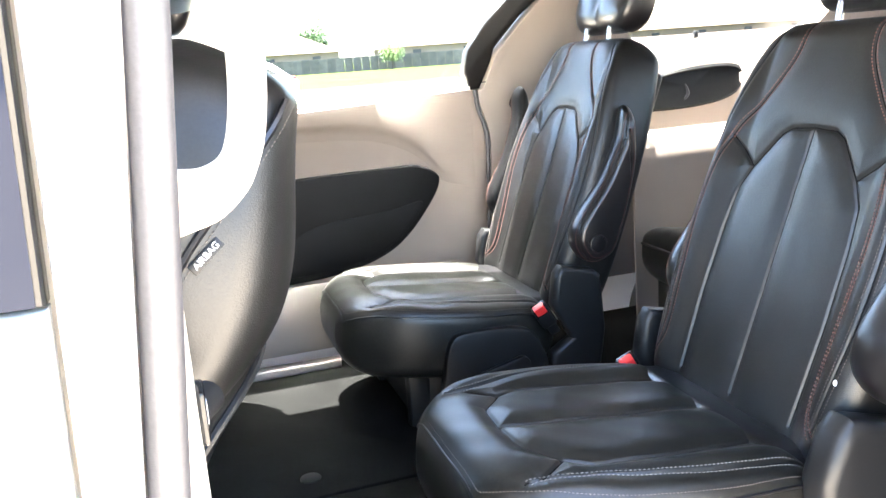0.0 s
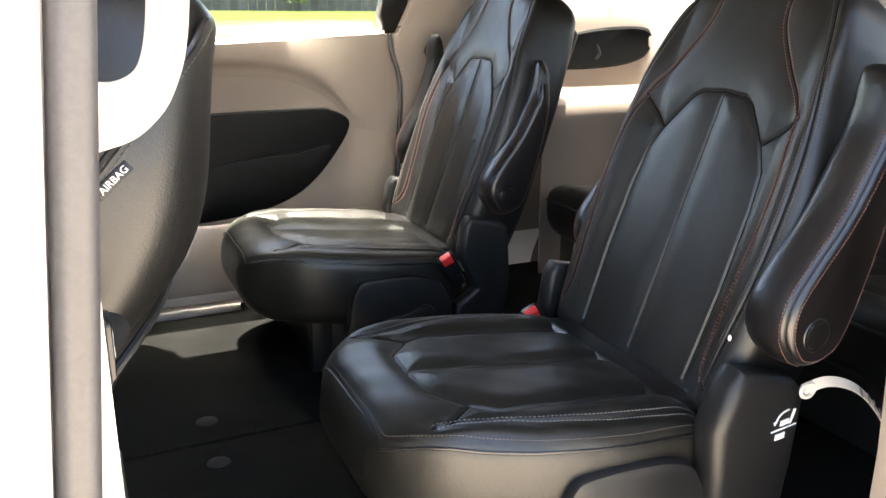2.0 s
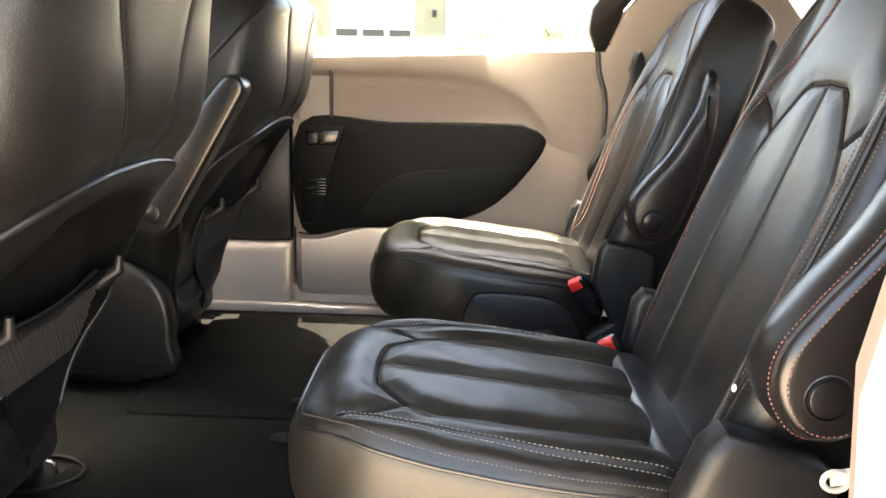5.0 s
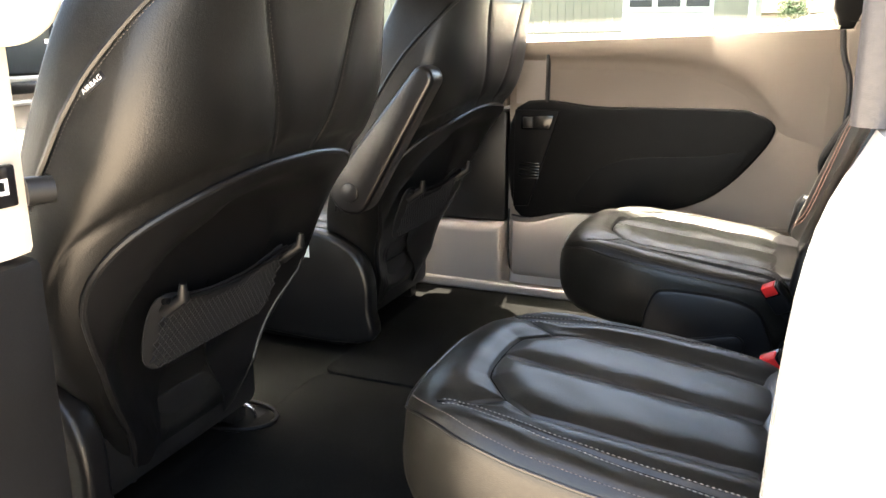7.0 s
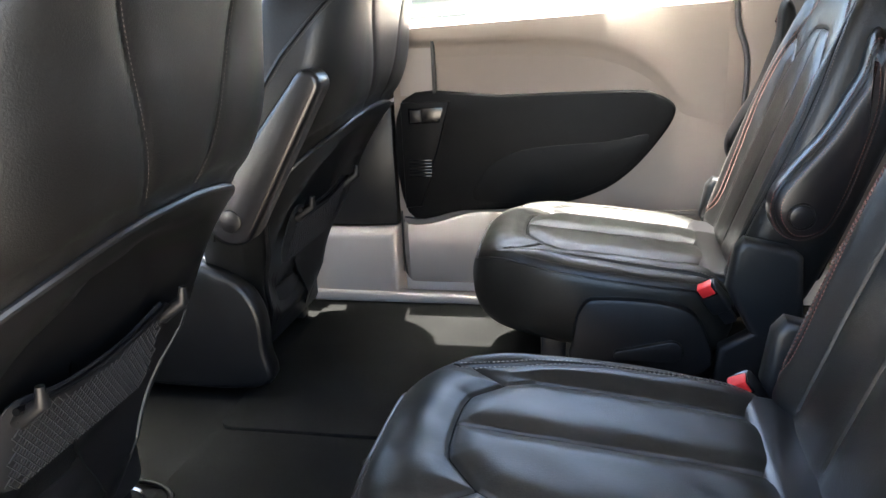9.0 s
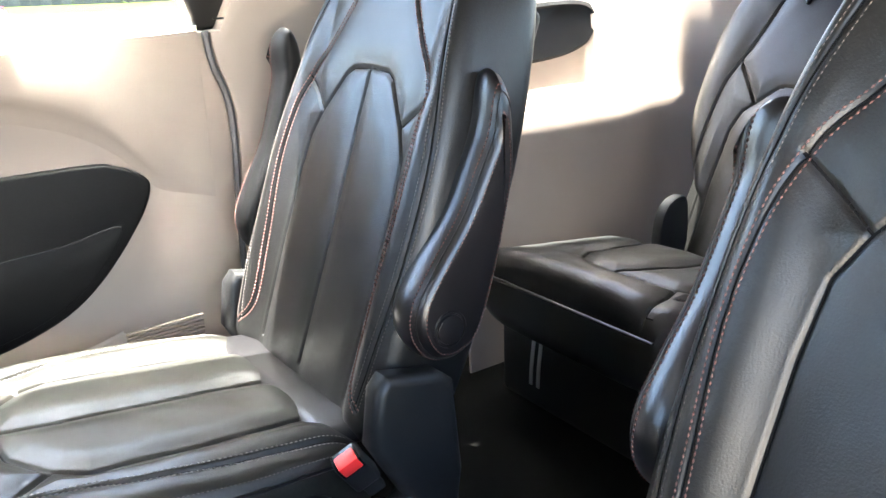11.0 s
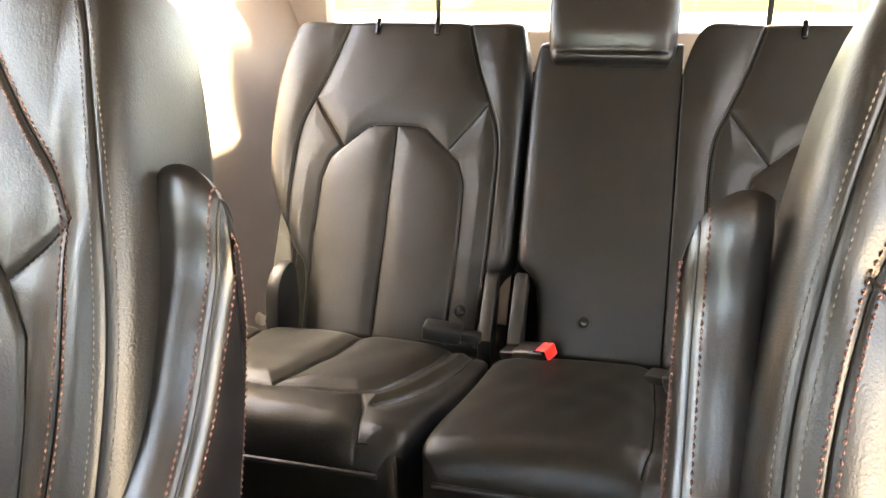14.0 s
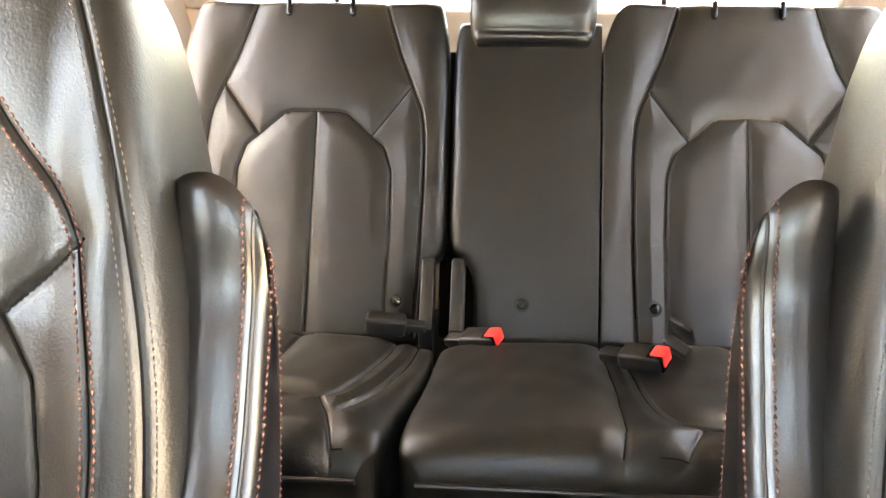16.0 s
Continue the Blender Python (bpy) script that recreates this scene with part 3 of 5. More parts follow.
# small white nicks in the leather
for root, x, y, z, r in ((near_chair, 0.131, -0.584, 0.508, 0.0026), (far_chair, 0.3000, 0.199, 0.764, 0.0020)):
    bm = bmesh.new()
    bmesh.ops.create_icosphere(bm, subdivisions=2, radius=1.0, matrix=Matrix.LocRotScale(Vector((x, y, z)) - root.location, None, (r, r, r * 1.8)))
    part("worn_nick", bm, WHITE_INK, root, "small white nick in the leather")

# folding symbol on the recliner cover, in white ink
sy = -0.375 - 0.2682
icon = thing("fold_symbol", "white printed seat folding symbol on black plastic", "label", (0.187, sy, 0.394))


def ink(poly):
    part("ink_mark", slab([(a * 0.62, b * 0.62) for a, b in poly], -0.0012, 0.0003, "y"), WHITE_INK, icon, smooth=False)


ink([(-0.035, -0.012), (0.035, -0.004), (0.035, -0.001), (-0.035, -0.009)])
ink([(-0.012, 0.0), (0.012, 0.003), (0.012, 0.015), (-0.012, 0.012)])
ink([(0.014, 0.002), (0.020, 0.003), (0.030, 0.035), (0.024, 0.035)])
ink([(-0.022, -0.033), (0.004, -0.030), (0.004, -0.016), (-0.022, -0.019)])
arc = [(0.012 - 0.038 * math.cos(t), 0.008 + 0.030 * math.sin(t)) for t in np.linspace(0.1, 1.5, 10)]
arc2 = [(0.012 - 0.035 * math.cos(t), 0.008 + 0.027 * math.sin(t)) for t in np.linspace(1.5, 0.1, 10)]
ink(arc + arc2)
ink([(-0.032, 0.012), (-0.022, 0.014), (-0.028, 0.004)])

buckle((0.080, 0.200, 0.392), ((-0.55, -0.2, 0.8), (-0.35, -0.9, 0.1)), "buckles of the second row")
buckle((0.085, -0.155, 0.392), ((-0.55, -0.2, 0.8), (-0.35, -0.9, 0.1)), "buckles of the second row")

# ---- third row ----
T_UP = np.array((math.sin(radians(27)), 0, math.cos(radians(27))))
T_OUT = np.array((-math.cos(radians(27)), 0, math.sin(radians(27))))
T_ARCH = [(0.128, -0.02), (0.132, 0.15), (0.130, 0.25), (0.117, 0.29), (0.055, 0.345), (0.04, 0.349), (0.0, 0.35)]
T_ARCH = T_ARCH + mirror(T_ARCH[:-1])[::-1]
T_OUTER = smooth_line([(0.108, 0.56), (0.118, 0.52), (0.140, 0.45), (0.162, 0.395), (0.182, 0.33), (0.185, 0.2), (0.178, -0.02)], 6)
T_NOTCH = [(0.096, 0.31), (0.160, 0.395)]
T_SEAMS = [T_ARCH, [(0, -0.02), (0, 0.35)], T_OUTER, mirror(T_OUTER), T_NOTCH, mirror(T_NOTCH)]


def snap_button(place, parent):
    part("snap_button", turned(disc((0, 0, 0), 0.0085, 0.006, "x", 20), Matrix.Translation(place) @ pose(0, 0, 0, 0, 27, 0)), PLASTIC_GLOSS, parent, "round black anchor cap")
    part("button_rim", turned(tube([(0, 0.011 * math.cos(k * math.pi / 10), 0.011 * math.sin(k * math.pi / 10)) for k in range(20)], 0.0018, 6, closed=True), Matrix.Translation(place) @ pose(0, 0, 0, 0, 27, 0)), PLASTIC, parent)


def third_back(root, origin, centre, rows, seams, stitched, label, folded=True, nu=270, nl=290, depth=0.05, joint=0):
    pad = Pad(np.array(origin) - T_OUT * depth + np.array((0, centre, 0)), T_UP, T_OUT, rows, depth, 0.06, seams, power=8.0, cap=0.022, cap_power=2.2,
              bolster=0.008 if seams else 0.0, bolster_from=0.14, groove=0.0048, soft=0.0024, puff=0.0048, wrinkle=0.00025, crown=0.006 if not joint else 0.002, joint=joint)
    rest = pad.build("backrest", LEATHER, root, label, nu, nl, 20)
    pad.creases([[q for q in line if rows[0][0] + 0.03 < q[1] < rows[-1][0] - 0.01] for line in seams if len(line) > 2], rest, 0.0012)
    pad.creases([[(line[0][0], max(line[0][1], rows[0][0] + 0.03)), line[1]] for line in seams if len(line) == 2], rest, 0.0012)
    for line in stitched:
        for d in (-0.005, 0.005):
            stitches("stitching", pad.along(offset_line(line, d), 0.0004), THREAD_GREY, rest, 0.005, 0.0006, "grey stitching")
    if folded:
        for s in (-0.055, 0.055):
            at = pad.point(np.array(s), np.array(rows[-1][0] - 0.022)) - T_OUT * 0.004
            part("post_slot", turned(box(-0.012, 0.010, -0.005, 0.005, -0.016, 0.016, 0.004), Matrix.Translation(at) @ pose(0, 0, 0, 0, 27, 0)), PLASTIC_GLOSS, rest, "black guide slot of a folded head restraint")
        flip = turned(box(-0.05, 0.03, -0.11, 0.11, -0.15, 0.0, 0.03, 3), Matrix.Translation(Vector(pad.o + pad.u * (rows[-1][0] + 0.0) - pad.n * 0.12)) @ pose(0, 0, 0, 0, 27, 0))
        part("folded_head_restraint", flip, LEATHER_SMOOTH, root)
    return pad


T_BASE = (1.02, 0.0, 0.39)
single = thing("back_row_chair", "black leather single third-row seat with folded head restraint", "car seat", (0.75, 0.37, FLOOR), "third row seats")
O1 = (T_BASE[0] - 0.75, 0, T_BASE[2] - FLOOR)
OUT_S = [(-0.04, -0.188, 0.135), (0.06, -0.190, 0.140), (0.10, -0.205, 0.150), (0.125, -0.222, 0.170), (0.20, -0.224, 0.212), (0.28, -0.223, 0.238), (0.42, -0.222, 0.243), (0.50, -0.217, 0.230), (0.553, -0.205, 0.212)]
pad1 = third_back(single, O1, 0.348 - 0.37, OUT_S, T_SEAMS, (T_OUTER, mirror(T_OUTER)), "black leather backrest with arched sewn panels")
snap_button(Vector(pad1.point(np.array(-0.150), np.array(0.035))), single)

bench = thing("back_row_bench", "black leather two-place third-row seat with raised middle head restraint", "car seat", (0.75, -0.23, FLOOR), "third row seats")
O2 = (T_BASE[0] - 0.75, 0, T_BASE[2] - FLOOR)
OUT_M = [(-0.04, -0.1165, 0.085), (0.07, -0.1165, 0.088), (0.11, -0.1165, 0.105), (0.14, -0.1165, 0.127), (0.30, -0.1165, 0.130), (0.45, -0.1165, 0.130), (0.52, -0.1165, 0.122)]
pad2 = third_back(bench, O2, -0.012 + 0.23, OUT_M, [], (), "plain black leather middle backrest", folded=False, nu=120, nl=120, depth=0.0500, joint=-1)
snap_button(Vector(pad2.point(np.array(0.007), np.array(0.035))), bench)
OUT_R = [(-0.04, -0.135, 0.236), (0.06, -0.14, 0.236), (0.10, -0.150, 0.236), (0.125, -0.170, 0.236), (0.20, -0.212, 0.236), (0.28, -0.238, 0.236), (0.42, -0.243, 0.236), (0.47, -0.238, 0.234), (0.525, -0.225, 0.215), (0.555, -0.212, 0.180)]
pad3 = third_back(bench, O2, -0.366 + 0.23, OUT_R, T_SEAMS, (T_OUTER, mirror(T_OUTER)), "black leather backrest with arched sewn panels", joint=1)
snap_button(Vector(pad3.point(np.array(0.150), np.array(0.035))), bench)
for s in (-0.045, 0.045):
    part("head_post", tube([pad2.o + pad2.u * 0.48 + np.array((0, s, 0)), pad2.o + pad2.u * 0.60 + np.array((0, s, 0))], 0.006, 8), STEEL, bench)
mid_head = Pad(pad2.o + pad2.u * 0.475 + T_OUT * 0.048, np.array((0.28, 0, 0.96)), np.array((-0.96, 0, 0.28)), [(-0.008, -0.096, 0.096), (0.03, -0.105, 0.105), (0.10, -0.107, 0.107), (0.19, -0.102, 0.102)], 0.035, 0.05,
               [[(-0.1, 0.014), (0.1, 0.014)]], power=5, cap=0.02, groove=0.002)
mid_head.build("head_restraint", LEATHER_SMOOTH, bench, "black leather head restraint", 50, 50, 12)


def third_cushion(root, y0, y1, seams, stitched, label, rows=None):
    c = (y0 + y1) / 2
    w = (y1 - y0) / 2
    b = radians(6.5)
    go, top = np.array((math.cos(b), 0, -math.sin(b))), np.array((math.sin(b), 0, math.cos(b)))
    rows = rows or [(0.0, -w, w), (0.05, -w, w), (0.25, -w, w), (0.44, -w, w)]
    pad = Pad(np.array((0.590 - 0.75, c - root.location[1], 0.444 - FLOOR)) - top * 0.06, go, top, rows, 0.06, 0.09, seams, power=9, cap=0.05, cap_power=2.6,
              groove=0.0052, soft=0.0026, puff=0.0075, wrinkle=0.0007, crown=0.012)
    cushion = pad.build("cushion", LEATHER, root, label, 320, 220, 20)
    pad.creases([[(q[0], min(max(q[1], 0.012), rows[-1][0] - 0.01)) for q in line] for line in seams], cushion, 0.0012)
    for line in stitched:
        for d in (-0.005, 0.005):
            stitches("stitching", pad.along(offset_line(line, d), 0.0004), THREAD_GREY, cushion, 0.005, 0.0006, normal=(0, 0, 1))
    lip = [pad.o + pad.y * s + pad.u * 0.0 + pad.n * 0.012 + np.array((-0.001, 0, 0)) for s in np.linspace(rows[0][1] + 0.008, rows[0][2] - 0.008, 24)]
    part("piping", tube(lip, 0.0035, 8), LEATHER_SMOOTH, cushion)
    return pad


S_SEW = smooth_line([(-0.162, 0.091), (-0.195, 0.146), (-0.218, 0.217), (-0.231, 0.283), (-0.235, 0.347)], 5)
S_EDGE = [(-0.181, 0), (-0.168, 0), (-0.150, 0.077), (-0.131, 0.122)]
S_BOLSTER = smooth_line([(-0.131, 0.122), (-0.152, 0.145), (-0.176, 0.207), (-0.194, 0.277), (-0.205, 0.357)], 5)
S_ARCH = [(-0.131, 0.122), (-0.09, 0.115), (-0.015, 0.102), (0.045, 0.109), (0.085, 0.13), (0.105, 0.162), (0.118, 0.357)]
third_cushion(single, 0.158, 0.612, [S_EDGE, S_BOLSTER, S_ARCH, [(-0.015, 0.102), (-0.045, 0.227), (-0.06, 0.357)], S_SEW], [S_SEW], "black leather seat cushion",
              [(0.0, -0.205, 0.226), (0.03, -0.222, 0.226), (0.10, -0.228, 0.226), (0.19, -0.245, 0.226), (0.36, -0.26, 0.22)])
B_SEW = smooth_line([(0.094, 0.347), (0.090, 0.277), (0.085, 0.227), (0.078, 0.127), (0.060, 0.075), (0.028, 0.061)], 5)
third_cushion(bench, -0.612, 0.146,
              [[(0.126, 0), (0.116, 0.062), (0.113, 0.177), (0.117, 0.357)], B_SEW, [(0.028, 0.061), (0.055, 0.012), (0.075, 0), (0.086, 0)], [(0.028, 0.061), (-0.10, 0.052), (-0.2, 0.057)], [(-0.08, 0.052), (-0.08, 0.357)]],
              [B_SEW], "black leather bench cushion",
              [(0.0, -0.379, 0.362), (0.03, -0.379, 0.376), (0.10, -0.379, 0.374), (0.19, -0.379, 0.363), (0.36, -0.37, 0.35)])
for root, y0, y1 in ((single, 0.165, 0.60), (bench, -0.60, 0.138)):
    c = root.location[1]
    part("seat_riser", box(0.628 - 0.75, 0.98 - 0.75, y0 - c, y1 - c, 0.0, 0.20, 0.015), PLASTIC, root, "black vinyl seat riser")
    part("front_apron", box(0.597 - 0.75, 0.632 - 0.75, y0 - c, y1 - c, 0.165, 0.278, 0.012), LEATHER, root, "black leather front apron")
    part("back_cover", turned(box(-0.01, 0.01, y0 - c, y1 - c, -0.02, 0.50, 0.008), Matrix.Translation(Vector((1.02 - 0.75, 0, 0.39 - FLOOR)) - Vector(T_OUT) * 0.115) @ pose(0, 0, 0, 0, 27, 0)), CARPET, root)
# pull loops hanging under the single seat's front
for y in (0.468, 0.449):
    loop_line = smooth_line([(0.598 - 0.75, y - 0.37, 0.31 - FLOOR), (0.594 - 0.75, y - 0.371, 0.285 - FLOOR), (0.592 - 0.75, y - 0.369, 0.25 - FLOOR), (0.593 - 0.75, y - 0.366, 0.212 - FLOOR)], 5)
    part("pull_loop", strip_sheet([[(x, q - 0.004, z), (x, q + 0.004, z)] for x, q, z in loop_line], 0.002), SILVER, single, "grey pull loop")
# hinge brackets in the gap between the two seats
for y, root in ((0.146, single), (0.098, bench)):
    c = root.location[1]
    prof = [(0.985, 0.34), (1.005, 0.335), (1.06, 0.47), (1.05, 0.492), (1.035, 0.488), (0.975, 0.40)]
    part("hinge_bracket", slab([(x - 0.75, z - FLOOR) for x, z in prof], y - 0.011 - c, y + 0.011 - c, "y", 0.004), PLASTIC, root, "black hinge bracket")
part("hinge_cover", slab([(x - 0.75, z - FLOOR) for x, z in smooth_line([(0.955, 0.37), (0.955, 0.45), (0.985, 0.487), (1.03, 0.48), (1.03, 0.37)], 4, closed=True)], 0.487 - 0.37, 0.512 - 0.37, "y", 0.006), PLASTIC, single, "black outer hinge cover")
buckle((0.93, 0.215, 0.430), (0, -6, 95), "buckles of the third row", "black seat belt buckle lying on the single seat", False)
buckle((0.922, 0.045, 0.412), (12, -14, -118), "buckles of the third row")
buckle((0.80, -0.172, 0.452), (12, -10, -122), "buckles of the third row")
tongue = thing("belt_latch", "grey steel and plastic belt latch beside a buckle", "seat belt latch", (0.87, -0.222, 0.462))
part("latch_plate", turned(box(-0.02, 0.02, -0.018, 0.018, -0.004, 0.004, 0.003), pose(0, 0, 0, 20, 50, -30)), PLASTIC, tongue)
part("latch_grip", turned(box(-0.012, 0.012, -0.02, 0.02, -0.008, 0.008, 0.004), pose(-0.018, 0.008, -0.018, 20, 50, -30)), PLASTIC, tongue)

# ---- front seats, seen from behind ----
F_UP = np.array((math.sin(radians(22)), 0, math.cos(radians(22))))
F_OUT = np.array((math.cos(radians(22)), 0, -math.sin(radians(22))))


def front_seat(yc, arm_side, label):
    """A front seat; its rounded back looks to +x. arm_side: the side of the folded-up armrest."""
    ox = -0.95
    root = thing("front_seat", label, "car seat", (ox, yc, FLOOR), "front seats")
    base = np.array((-0.66 - ox, 0, 0.553 - FLOOR)) - F_OUT * 0.105
    rows = [(-0.42, 0.120), (-0.34, 0.155), (-0.27, 0.185), (-0.21, 0.222), (-0.13, 0.272), (-0.02, 0.306), (0.08, 0.304), (0.16, 0.301), (0.22, 0.296), (0.29, 0.285), (0.35, 0.266), (0.39, 0.238), (0.418, 0.195)]
    top_arc = smooth_line([(-0.275, -0.16), (-0.300, 0.0), (-0.272, 0.095), (-0.20, 0.152), (-0.10, 0.173), (0.0, 0.179), (0.10, 0.173), (0.20, 0.152), (0.272, 0.095), (0.300, 0.0), (0.275, -0.16)], 6)
    fall = smooth_line([(-0.122, 0.42), (-0.115, 0.38), (-0.075, 0.24), (-0.055, 0.172)], 5)
    back = Pad(base, F_UP, F_OUT, [(l, -w, w) for l, w in rows], 0.105, 0.035, [top_arc, fall, mirror(fall)], power=7.0, cap=0.035, groove=0.004, soft=0.004, puff=0.003,
               bend=lambda s, l: 0.044 * np.exp(-((l - 0.21) / 0.13) ** 2) - 0.034 * np.clip((np.abs(s) - 0.15) / 0.15, 0, 1) ** 2 - 0.045 * np.clip(1.15 - (s / 0.215) ** 2 - ((l + 0.10) / 0.215) ** 2, 0, 0.5) * 2)
    taut = Pad(base, F_UP, F_OUT, [(l, -w, w) for l, w in rows], 0.105, 0.035, [], power=7.0, cap=0.05, bend=lambda s, l: 0.044 * np.exp(-((l - 0.21) / 0.13) ** 2))
    rest = back.build("backrest", LEATHER, root, "black leather backrest seen from behind", 130, 130, 40)
    for line in (fall, mirror(fall)):
        stitches("stitching", back.along(offset_line(line, 0.004), 0.0002), THREAD_GREY, rest, 0.005, 0.0004, normal=(1, 0, 0))
    # hard back panel with the map net
    panel = smooth_line([(-0.105, -0.40), (-0.140, -0.30), (-0.190, -0.20), (-0.245, -0.10), (-0.274, -0.01), (-0.247, 0.078), (-0.185, 0.132), (-0.10, 0.154), (0.0, 0.160), (0.10, 0.154), (0.185, 0.132), (0.247, 0.078),
                         (0.274, -0.01), (0.245, -0.10), (0.190, -0.20), (0.140, -0.30), (0.105, -0.40)], 4)
    ring = [tuple(back.point(np.array(s), np.array(l), 0.004)) for s, l in panel]
    rows3 = []
    for k in np.linspace(0, 1, 14):
        row = []
        for s, l in panel:
            q = np.array((s, l)) * (1 - k) + np.array((0.0, -0.08)) * k
            row.append(tuple(back.point(np.array(q[0]), np.array(q[1]), 0.008)))
        rows3.append(row)
    part("back_panel", strip_sheet(rows3, 0.004), PANEL_BLACK, root, "hollowed black plastic back panel")
    part("panel_rim", tube(ring, 0.005, 8), PLASTIC, root)
    net = smooth_line([(-0.150, -0.050), (-0.05, -0.070), (0.06, -0.072), (0.150, -0.050), (0.150, -0.10), (0.115, -0.165), (0.0, -0.185), (-0.115, -0.185), (-0.155, -0.13)], 5, closed=True)
    grid = []
    for k in np.linspace(0, 1, 10):
        grid.append([tuple(taut.point(np.array(s * (1 - k)), np.array((l + 0.11) * (1 - k) - 0.11), -0.012 + 0.008 * math.sin(k * 1.57))) for s, l in np.vstack([net, net[:1]])])
    pocket = part("map_net", strip_sheet(grid, 0.002), MESH_NET, root, "black map net pocket")
    wires = bmesh.new()
    for k in range(-26, 27):
        for dirn in (1, -1):
            pts = []
            for t in np.linspace(-0.19, -0.05, 9):
                s = k * 0.0105 + dirn * (t + 0.11) * 0.9
                inside = -0.150 < s < 0.150 and t < -0.052 - 0.02 * math.cos(s * 10) and t > -0.182 + 0.35 * max(abs(s) - 0.10, 0)
                if inside:
                    pts.append(tuple(taut.point(np.array(s), np.array(t), -0.0015)))
            if len(pts) > 1:
                tube(pts, 0.0011, 4, wires)
    part("net_cord", wires, MESH_NET, pocket, "knotted black cord of the net")
    part("net_hem", tube([tuple(taut.point(np.array(s), np.array(-0.050 - 0.022 * math.cos(s * 10.5)), -0.002)) for s in np.linspace(-0.150, 0.150, 20)], 0.0045, 8), DARK_VINYL, pocket)
    for s in (-0.135, 0.160):
        tip = taut.point(np.array(s), np.array(-0.020), 0.008)
        foot = taut.point(np.array(s * 0.98), np.array(-0.075), -0.008)
        part("bag_hook", tube([tuple(foot), tuple(foot * 0.35 + tip * 0.65 + F_OUT * 0.012), tuple(tip)], [0.011, 0.009, 0.005], 10), PLASTIC, root, "black bag hook")
    # side seam, tag and cushion
    for s in (-1, 1):
        seam = []
        for l in np.linspace(-0.12, 0.39, 40):
            w = float(back.edges(np.array(l))[1]) * (1 - (1 - float(back.cap_scale(np.array(l)))) * 0.06)
            deep = float(np.interp(l, (-0.12, 0.05, 0.20, 0.25, 0.37, 0.40), (0.0, 0.0, 0.025, 0.037, 0.082, 0.090)))
            full = 0.105 * float(back.cap_scale(np.array(l))) + 0.03
            wide = w * (1 - min(deep / full, 0.98) ** 7) ** (1 / 7)
            seam.append(back.o + back.u * l + back.y * s * (wide + 0.001) + back.n * deep)
        part("side_welt", tube(seam, 0.0035, 6), LEATHER_SMOOTH, rest)
        stitches("stitching", [q + back.n * 0.008 for q in seam], THREAD_GREY, rest, 0.005, 0.0006, normal=(0, s, 0))
        shield = smooth_line([(-0.30, 0.14), (-0.31, 0.24), (-0.24, 0.285), (-0.06, 0.295), (0.12, 0.28), (0.20, 0.22), (0.215, 0.12), (0.18, 0.03), (-0.25, 0.05)], 5, closed=True)
        if s < 0:
            part("side_shield", slab([tuple(q) for q in shield], min(s * 0.215, s * 0.262), max(s * 0.215, s * 0.262), "y", 0.014, 3), PANEL_BLACK, root, "black plastic side shield")
    seat = Pad(np.array((-0.36, 0, 0.25)), (1, 0, -0.09), (0.09, 0, 1), [(0, -0.20, 0.20), (0.1, -0.24, 0.24), (0.4, -0.24, 0.24), (0.52, -0.22, 0.22)], 0.07, 0.09, [[(0.13, 0.05), (0.13, 0.5)], [(-0.13, 0.05), (-0.13, 0.5)]], power=6, cap=0.06, bolster=0.015)
    seat.build("cushion", LEATHER, root, "black leather seat cushion", 50, 50, 16)
    part("seat_base", box(-0.25, 0.16, -0.20, 0.20, 0.05, 0.17, 0.02), PLASTIC, root)
    for s in (-1, 1):
        part("seat_rail", box(-0.30, 0.12, s * 0.19 - 0.02, s * 0.19 + 0.02, 0.0, 0.06, 0.006), PLASTIC, root, "black seat rail")
    # folded-up armrest
    s = arm_side or 1
    if arm_side:
        outline = hull_bar((-0.735 - ox, 0.535 - FLOOR), (-0.575 - ox, 0.765 - FLOOR), 0.047, 0.024)
        arm = part("armrest", slab(outline, min(s * 0.275, s * 0.335), max(s * 0.275, s * 0.335), "y", 0.010, 4), LEATHER_SMOOTH, root, "folded-up black leather armrest")
        for off in (0.290, 0.320):
            loop = [(x, s * off, z) for x, z in hull_bar((-0.735 - ox, 0.535 - FLOOR), (-0.575 - ox, 0.765 - FLOOR), 0.0472, 0.0242, 20)]
            stitches("stitching", loop, THREAD_GREY, arm, 0.006, 0.0009)
        part("pivot_cap", disc((-0.735 - ox, s * 0.336, 0.535 - FLOOR), 0.020, 0.004), LEATHER_SMOOTH, arm)
    # head restraint
    head = base + F_UP * 0.43
    for q in (-1, 1):
        part("head_post", tube([head + np.array((-0.05, q * 0.06, -0.05)), head + np.array((-0.02, q * 0.06, 0.09))], 0.006, 10), STEEL, root, "steel head restraint post")
    hr = Pad(head + np.array((-0.03, 0, 0.035)), F_UP, F_OUT, [(0, -0.11, 0.11), (0.06, -0.13, 0.13), (0.13, -0.125, 0.125), (0.19, -0.10, 0.10)], 0.05, 0.06, [[(-0.2, 0.12), (0.2, 0.12)]], power=3.5, cap=0.06, groove=0.002)
    hr.build("head_restraint", LEATHER_SMOOTH, root, "black leather head restraint", 40, 40, 16)
    return root, back


front_seat(-0.375, 0, "black leather driver seat with a map net on its back")
front_seat(0.43, -1, "black leather passenger seat with a map net on its back")

